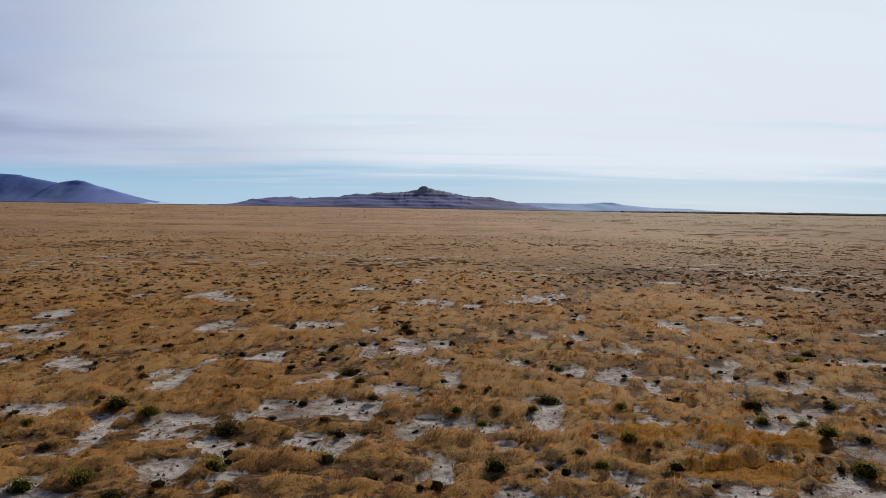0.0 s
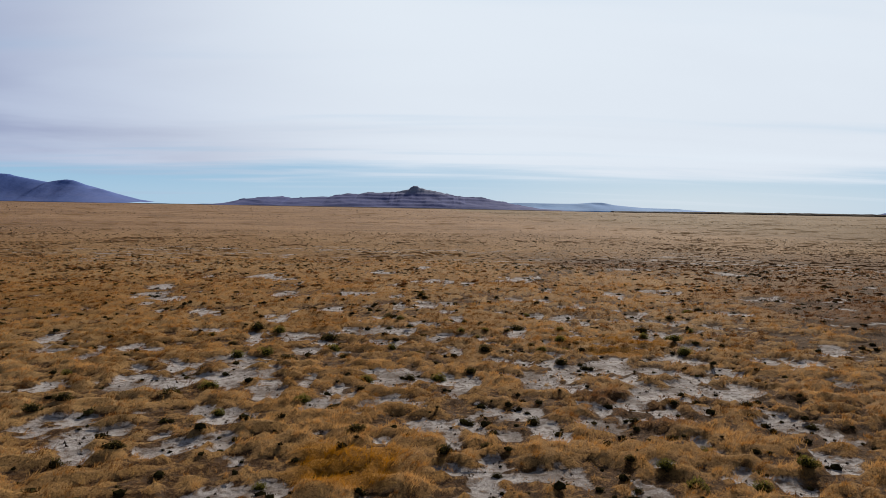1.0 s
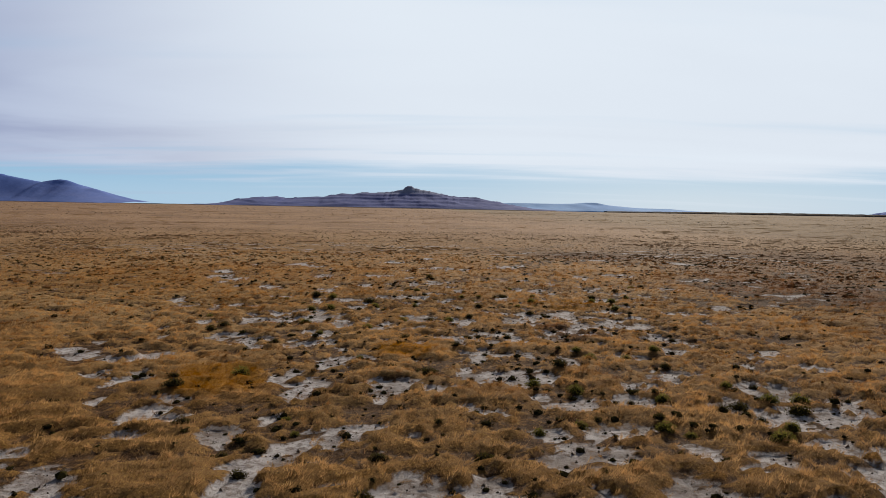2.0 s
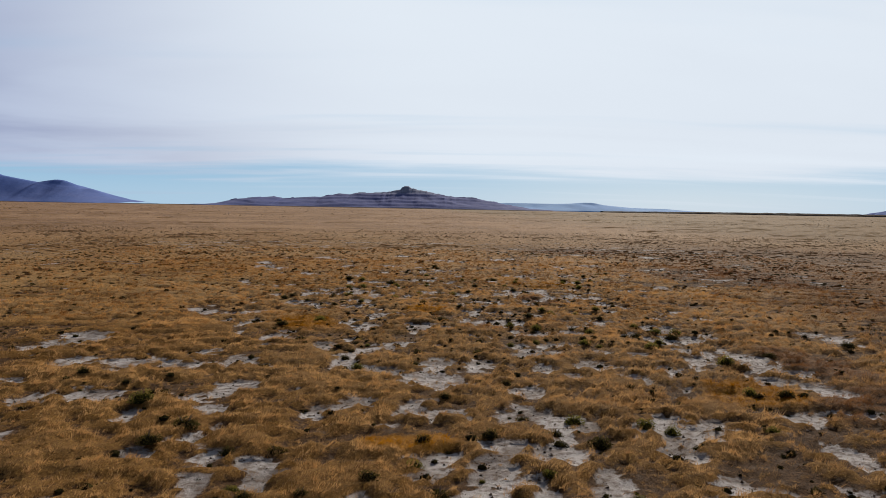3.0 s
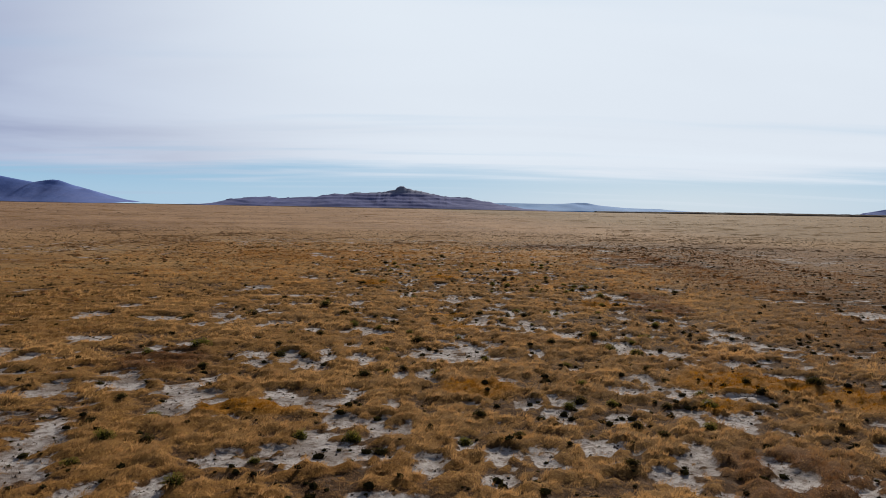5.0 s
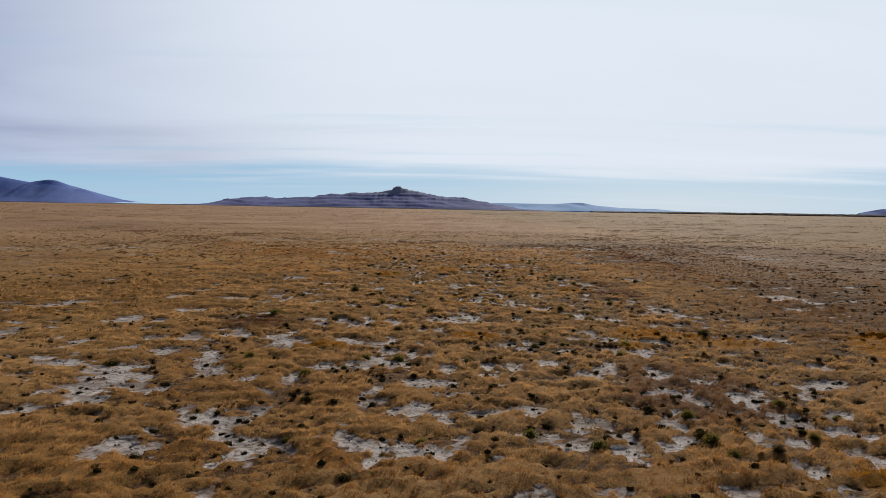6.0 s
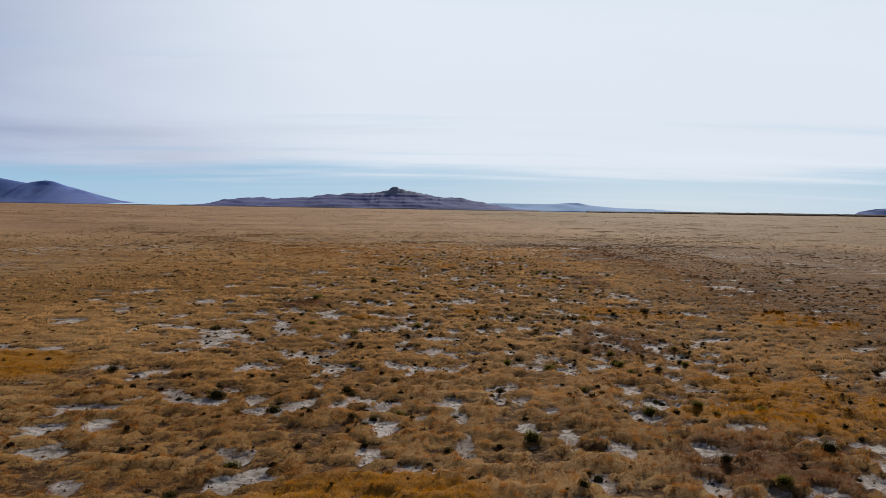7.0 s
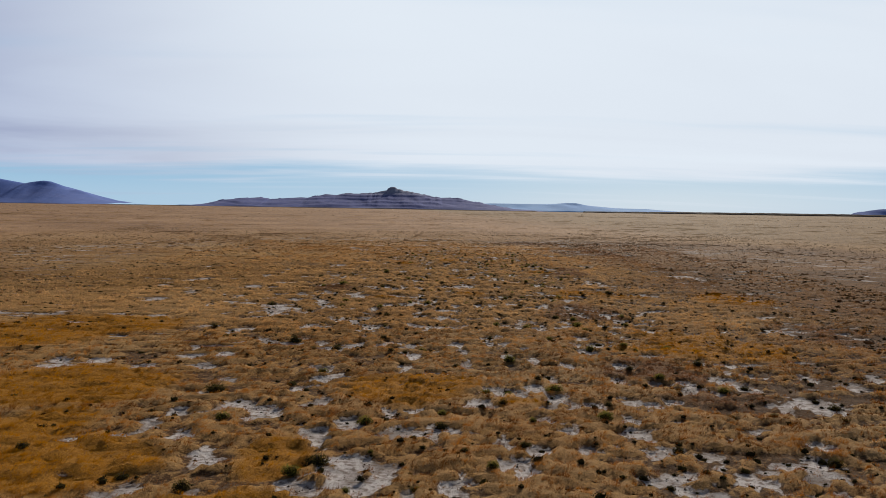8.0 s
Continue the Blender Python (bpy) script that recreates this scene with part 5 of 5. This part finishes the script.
def build_grass():
    rng = np.random.default_rng(7)
    # nearest and farthest distance of sight, tussocks and loose blades on a square metre, blades in a tussock
    bands = [(13, 20, 20.0, 13, 24), (20, 28, 17.0, 6, 16), (28, 40, 13.0, 4, 11), (40, 60, 5.5, 0, 7), (60, 90, 1.2, 0, 4)]
    verts, tones, tips = [], [], []
    for low, high, tussocks, loose, count in bands:
        area = (2 * (0.68 * high + 10) + 4) * (high + 88.0)
        x, y, d, _ = sample(low, high, int(area * tussocks), rng)
        cover = grass_cover(x, y)
        mound = hummock(x, y)
        keep = rng.random(len(x)) < 0.05 + 0.15 * (cover > 0.04) + smooth(cover, 0.2, 0.62)
        x, y, d, cover, mound = x[keep], y[keep], d[keep], cover[keep], mound[keep]
        swath = 0.7 * rough_noise(x, y, 3.0, 53, 3) + 0.3 * mound
        far = 1 + np.minimum(d, 1200) / 160
        big = (0.05 + 0.15 * rng.random(len(x)) ** 1.8) * (0.65 + 0.7 * swath) * (0.6 + 0.5 * cover) * far**0.6
        high_top = (0.06 + 0.2 * big / far**0.6 + 0.06 * mound) * rng.uniform(0.7, 1.3, len(x)) * (0.45 + 0.55 * cover) * np.where(rng.random(len(x)) < 0.08, 1.4, 1.0)
        shade = np.clip(0.36 + 3.0 * np.minimum(1, 34 / d) * (rough_noise(x, y, 0.4, 57, 3) - 0.5) + 2.3 * (rough_noise(0.7 * x, y, 2.6, 58, 2) - 0.5) + rng.normal(0, 0.15, len(x)) * np.minimum(1, 32 / d), 0, 0.85)
        pick = np.repeat(np.arange(len(x)), count)
        n = len(pick)
        out, ring = rng.uniform(0, 2 * math.pi, n), np.sqrt(rng.random(n))
        cx, cy = np.cos(out), np.sin(out)
        px, py = x[pick] + cx * ring * big[pick], y[pick] + cy * ring * big[pick]
        tall = high_top[pick] * (1 + 0.25 * smooth(d[pick], 20, 32) - 0.5 * smooth(d[pick], 50, 85)) * (1 - 0.55 * ring**2) * rng.uniform(0.55, 1.15, n)
        wide = (0.00026 * d[pick] + 0.0009) * (1 + np.clip(d[pick] - 35, 0, 900) / 120) * rng.uniform(0.7, 1.4, n)
        aside = rng.uniform(0, 2 * math.pi, n)
        verts.append(blades(px, py, ground_height(px, py) - 0.01, tall, wide, 0.45 * cx + 0.55 * np.cos(aside), 0.45 * cy + 0.55 * np.sin(aside), tall * (0.3 + 0.7 * ring), rng))
        tones.append(np.repeat(np.clip(shade[pick] + rng.normal(0.02, 0.12, n) * np.minimum(1, 32 / d[pick]), 0, 1), 3))
        tip_paling = 0.85 + 0.8 * smooth(d[pick], 18, 70)  # tips painted paler with sight distance, for the brighter grazing view
        tips.append(np.stack([0 * tip_paling, 0 * tip_paling, tip_paling], 1).ravel())
        if loose:
            px, py, pd, _ = sample(low, high, int(area * loose), rng)
            keep = (rng.random(len(px)) < 1 - 0.93 * salt(px, py)) & (hummock(px, py) < 0.55)
            px, py, pd = px[keep], py[keep], pd[keep]
            n = len(px)
            out = rng.uniform(0, 2 * math.pi, n)
            tall = rng.uniform(0.03, 0.13, n)
            verts.append(blades(px, py, ground_height(px, py) - 0.01, tall, (0.0004 * pd + 0.0012) * rng.uniform(0.7, 1.4, n), np.cos(out), np.sin(out), tall, rng))
            tones.append(np.repeat(rng.random(n) ** 2 * 0.6, 3))
            tips.append(np.tile([0.0, 0.0, 0.9], n))
    points = np.concatenate(verts)
    faces = np.arange(len(points)).reshape(-1, 3)
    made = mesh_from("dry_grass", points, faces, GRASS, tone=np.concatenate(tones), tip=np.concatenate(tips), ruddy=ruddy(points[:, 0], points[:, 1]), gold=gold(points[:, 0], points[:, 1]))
    return tagged(new("dry_grass", made), "dry golden-brown desert grass in uneven tufts", "grass", kind="stuff")


build_grass()


def build_mounds():
    """The mat beyond the single tufts: low uneven cushions of grass, ever larger with distance."""
    rng = np.random.default_rng(31)
    verts, tones, tips = [], [], []
    for low, high, density, small, large, tall, sides in [(34, 60, 0.8, 0.25, 0.6, 0.12, 7), (60, 110, 0.6, 0.4, 1.2, 0.12, 7), (110, 200, 0.12, 0.9, 3.0, 0.09, 7),
                                                          (200, 450, 0.012, 2.5, 8.0, 0.11, 7), (450, 1500, 0.0006, 8.0, 22.0, 0.2, 7)]:
        area = (2 * (0.68 * high + 10) + 4) * (high + 88.0)
        x, y, d, _ = sample(low, high, int(area * density * 1.6), rng)
        clump = rough_noise(x, y, 0.16 * low, 71, 3)
        keep = (rng.random(len(x)) < 0.05 + 1.2 * smooth(clump, 0.45, 0.7)) & (grass_cover(x, y) > 0.2)
        x, y, d, clump = x[keep], y[keep], d[keep], clump[keep]
        n = len(x)
        wide = small + (large - small) * rng.random(n) ** 2.2
        lift = tall * rng.uniform(0.55, 1.25, n) * (0.6 + 0.5 * wide / large)
        z = ground_height(x, y) - 0.04
        turn, bulge = rng.uniform(0, 2 * math.pi, n), rng.uniform(0.65, 1.25, (n, sides))
        rim, brow = [], []
        for k in range(sides):
            a = turn + 2 * math.pi * k / sides
            rx, ry = 0.65 * wide * bulge[:, k] * np.cos(a), 0.45 * wide * bulge[:, k] * np.sin(a)
            rim.append(np.stack([x + rx, y + ry, z], 1))
            brow.append(np.stack([x + 0.5 * rx, y + 0.3 * ry, z + lift * rng.uniform(0.6, 0.95, n)], 1))
        top = np.stack([x + 0.1 * wide * rng.normal(0, 1, n), y, z + lift], 1)
        tri = []
        for k in range(sides):
            m = (k + 1) % sides
            tri += [rim[k], rim[m], brow[m], rim[k], brow[m], brow[k], brow[k], brow[m], top]
        verts.append(np.stack(tri, 1).reshape(-1, 3))
        tone = np.clip(0.4 + 2.0 * (rough_noise(x, y, 0.05 * low, 72, 2) - 0.5) + rng.normal(0, 0.22, n), 0, 0.9)
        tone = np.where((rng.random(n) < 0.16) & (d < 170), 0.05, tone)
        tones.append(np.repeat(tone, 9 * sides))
        # tops paled in colour like the far tips, rims left deeper
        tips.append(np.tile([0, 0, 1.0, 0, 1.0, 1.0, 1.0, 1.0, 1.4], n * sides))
    points = np.concatenate(verts)
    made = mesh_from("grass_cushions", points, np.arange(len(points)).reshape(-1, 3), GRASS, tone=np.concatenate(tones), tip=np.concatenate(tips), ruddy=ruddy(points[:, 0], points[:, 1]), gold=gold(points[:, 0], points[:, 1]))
    return tagged(new("grass_cushions", made), "low cushions of dry tan grass far over the plain", "grass", kind="stuff")


build_mounds()


# ---- shrubs ----
def crown_arrays(rng, leaves, flat, leaf, tips):
    """Leaf triangles over an uneven dome one metre wide."""
    lumps = rng.normal(0, 1, (7, 3))
    lumps[:, 2] = np.abs(lumps[:, 2])
    lumps /= np.linalg.norm(lumps, axis=1)[:, None]
    way_out = rng.normal(0, 1, (leaves, 3))
    way_out[:, 2] = np.abs(way_out[:, 2]) * 0.9 - 0.12
    way_out /= np.linalg.norm(way_out, axis=1)[:, None]
    swell = 0.72 + 0.34 * np.max(np.clip(way_out @ lumps.T, 0, 1) ** 6, axis=1)
    radius = 0.5 * swell * rng.uniform(0.45, 1.05, leaves) ** 0.5
    centre = way_out * radius[:, None] * np.array([1, 1, flat * 2])
    centre[:, 2] = np.maximum(centre[:, 2], 0.02)
    grow = way_out * 0.8 + rng.normal(0, 0.55, (leaves, 3)) + np.array([0, 0, tips])
    grow /= np.linalg.norm(grow, axis=1)[:, None]
    side = np.cross(grow, rng.normal(0, 1, (leaves, 3)))
    side /= np.linalg.norm(side, axis=1)[:, None] + 1e-6
    size = leaf * rng.uniform(0.6, 1.4, leaves)[:, None]
    tri = np.stack([centre - side * size * 0.45, centre + side * size * 0.45, centre + grow * size * 1.7], 1)
    # lit tops and inner shade are in the tone: lighter outward and upward
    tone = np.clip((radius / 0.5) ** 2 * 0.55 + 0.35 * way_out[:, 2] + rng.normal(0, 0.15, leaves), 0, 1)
    tone, tri = np.repeat(tone, 3), tri.reshape(-1, 3)
    if leaves != 30:  # the dense twiggy inside, its shade put in as a dark tone on large shrubs
        rings, sides = (5, 10) if leaves > 200 else (2, 5) if leaves > 6 else (1, 4)
        grid = [[(math.cos(u) * math.cos(v), math.sin(u) * math.cos(v), math.sin(v)) for u in np.linspace(0, 2 * math.pi, sides + 1)] for v in np.linspace(-0.05, 1.5, rings + 1)]
        core = []
        for low, high in zip(grid, grid[1:]):
            for k in range(sides):
                core += [low[k], low[k + 1], high[k + 1], low[k], high[k + 1], high[k]]
        core = np.array(core)
        push = (0.33 if leaves > 200 else 0.4) * (0.72 + 0.34 * np.max(np.clip(core @ lumps.T, 0, 1) ** 6, axis=1))
        push = push * (1 + (0.0 if leaves > 200 else 0.22) * np.sin(9 * core[:, 0] + 3 * leaves) * np.cos(8 * core[:, 1] + 5 * core[:, 2]))
        core = core * push[:, None] * np.array([1, 1, flat * 2]) + np.array([0, 0, 0.01])
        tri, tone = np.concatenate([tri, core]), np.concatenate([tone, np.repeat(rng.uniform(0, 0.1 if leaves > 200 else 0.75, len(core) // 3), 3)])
    return tri, tone


def branch_mesh(rng):
    """One bent woody stem, three-sided and tapering."""
    bm = bmesh.new()
    aim, reach = rng.uniform(0, 2 * math.pi), rng.uniform(0.2, 0.34)
    rings = []
    for k in range(4):
        f = k / 3
        c = Vector((math.cos(aim) * reach * f, math.sin(aim) * reach * f, -0.03 + 0.42 * f**0.8))
        r = 0.028 * (1 - 0.75 * f)
        rings.append([bm.verts.new(c + Vector((math.cos(a) * r, math.sin(a) * r, 0))) for a in (0, 2.09, 4.19)])
    for low, high in zip(rings, rings[1:]):
        for k in range(3):
            bm.faces.new((low[k], low[(k + 1) % 3], high[(k + 1) % 3], high[k]))
    made = bpy.data.meshes.new("branch")
    bm.to_mesh(made)
    bm.free()
    made.materials.append(BARK)
    return made


def build_shrub(name, label, mat, seed, leaves, flat, leaf, tips, group):
    rng = np.random.default_rng(seed)
    root = tagged(new(name), label, "shrub", group)
    points, tone = crown_arrays(rng, leaves, flat, leaf, tips)
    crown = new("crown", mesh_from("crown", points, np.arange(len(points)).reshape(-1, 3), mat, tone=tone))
    crown.parent = root
    for _ in range(3):
        stem = new("branch", branch_mesh(rng))
        stem.parent = root
    return root


def settle(x, y, size, turn, tall):
    z = float(ground_height(np.array([x]), np.array([y]))[0])
    return pose(x, y, z - 0.01, 0, 0, turn) @ Matrix.Diagonal((size, size, size * tall, 1))


def plant(places, kinds, seed):
    """The first shrubs stand at the first places; the rest are copies of them."""
    rng = random.Random(seed)
    for k, (x, y, size) in enumerate(places):
        m = settle(x, y, size * 1.1, rng.uniform(0, 360), rng.uniform(0.85, 1.2))
        if k < len(kinds):
            kinds[k].matrix_basis = m
        else:
            source = kinds[k % len(kinds)]
            made = copy_thing(source, Matrix.Identity(4))
            made.matrix_basis = m


plant(GREEN, [build_shrub("green_shrub", "rounded olive-green desert shrub with yellowish tips on the plain", SAGE, 200 + k, 620, 0.40 + 0.04 * (k % 3), 0.038, 0.45, "green shrubs on the plain") for k in range(7)], 3)
plant(DARK, [build_shrub("dark_shrub", "low dark brown-green desert shrub among dry grass", SCRUB, 300 + k, 500, 0.32 + 0.04 * (k % 3), 0.04, 0.25, "dark shrubs on the plain") for k in range(7)], 4)


def build_scrub():
    """The countless small shrubs of the plain, ever coarser with distance."""
    rng = np.random.default_rng(11)
    verts, tones = [], []
    for low, high, density, leaves in [(13, 28, 2.4, 26), (28, 60, 2.0, 8), (60, 140, 0.75, 3), (140, 400, 0.03, 3), (400, 1600, 0.0022, 3)]:
        area = (2 * (0.68 * high + 10) + 4) * (high + 88.0)
        x, y, d, _ = sample(low, high, int(area * density), rng)
        clump = rough_noise(x, y, 18.0, 61, 3)
        white_soil = salt(x, y)
        rim = smooth(white_soil, 0.02, 0.4) * (1 - smooth(white_soil, 0.7, 1.0))
        north = smooth(y, 16, 28) * (1 - smooth(y, 60, 85))
        # denser in hollows, where dark tufts also stand in for shade under clumps
        keep = rng.random(len(x)) < (0.24 + 0.32 * north + 0.3 * uncharted(x, y) * (d < 140) + 0.6 * smooth(clump, 0.42, 0.66)) * (1.3 - hummock(x, y)) + 0.6 * rim
        x, y, d, small = x[keep], y[keep], d[keep], np.zeros(keep.sum())
        if leaves > 20:  # stunted seedlings on the salt itself
            sx, sy, sd, _ = sample(low, high, int(area * 1.2), rng)
            keep = (salt(sx, sy) > 0.3) & (rng.random(len(sx)) < 0.75)
            x, y, d, small = np.append(x, sx[keep]), np.append(y, sy[keep]), np.append(d, sd[keep]), np.append(small, np.ones(keep.sum()))
        z = ground_height(x, y)
        tiny = [crown_arrays(np.random.default_rng(700 + k), 30, 0.3, 0.13, 0.1) for k in range(8)]
        base = [crown_arrays(np.random.default_rng(500 + k), leaves, 0.34 if leaves > 10 else 0.2, 0.075 if leaves > 10 else 0.11, 0.1 if leaves > 10 else 0.0) for k in range(8)]
        for k in range(len(x)):
            points, tone = tiny[k % 8] if small[k] else base[k % 8]
            size = ((0.13 if leaves > 10 else 0.19) + 0.3 * rng.random() ** 2.4) * (1 + min(d[k], 900) / 500)
            size = rng.uniform(0.05, 0.13) if small[k] else size
            size = size + (0.3 + 1.5 * rng.random() ** 2) * float(smooth(d[k], 170, 520))
            a = rng.uniform(0, 2 * math.pi)
            c, s = math.cos(a) * size, math.sin(a) * size
            verts.append(np.stack([x[k] + points[:, 0] * c - points[:, 1] * s, y[k] + points[:, 0] * s + points[:, 1] * c, z[k] + points[:, 2] * size], 1))
            tones.append(tone * rng.uniform(0.3, 1.0))
    points = np.concatenate(verts)
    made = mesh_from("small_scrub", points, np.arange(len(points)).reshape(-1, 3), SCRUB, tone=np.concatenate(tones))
    return tagged(new("small_scrub", made), "small dark tufts of scrub scattered over the dry plain", "scrub", kind="stuff")


build_scrub()


# ---- clods on the bare soil ----
def build_clods():
    rng = np.random.default_rng(23)
    verts = []
    for low, high, density in [(13, 20, 14.0), (20, 28, 7.0)]:
        area = (2 * (0.68 * high + 10) + 4) * (high + 88.0)
        x, y, d, _ = sample(low, high, int(area * density), rng)
        keep = salt(x, y) > 0.5
        x, y = x[keep], y[keep]
        n = len(x)
        z = ground_height(x, y) - 0.008
        size = 0.015 + 0.045 * rng.random(n) ** 3
        turn = rng.uniform(0, 2 * math.pi, n)
        ring = [np.stack([x + np.cos(turn + a) * size, y + np.sin(turn + a) * size * 0.8, z], 1) for a in (0, 2.09, 4.19)]
        top = np.stack([x + rng.normal(0, 0.3, n) * size, y + rng.normal(0, 0.3, n) * size, z + 0.008 + size * rng.uniform(0.5, 1.2, n)], 1)
        verts += [np.stack([ring[k], ring[(k + 1) % 3], top], 1).reshape(-1, 3) for k in range(3)]
    points = np.concatenate(verts)
    made = mesh_from("soil_clods", points, np.arange(len(points)).reshape(-1, 3), CLOD)
    return tagged(new("soil_clods", made), "small dark clods and plant crumbs on bare salty soil", "clods", kind="stuff")


build_clods()
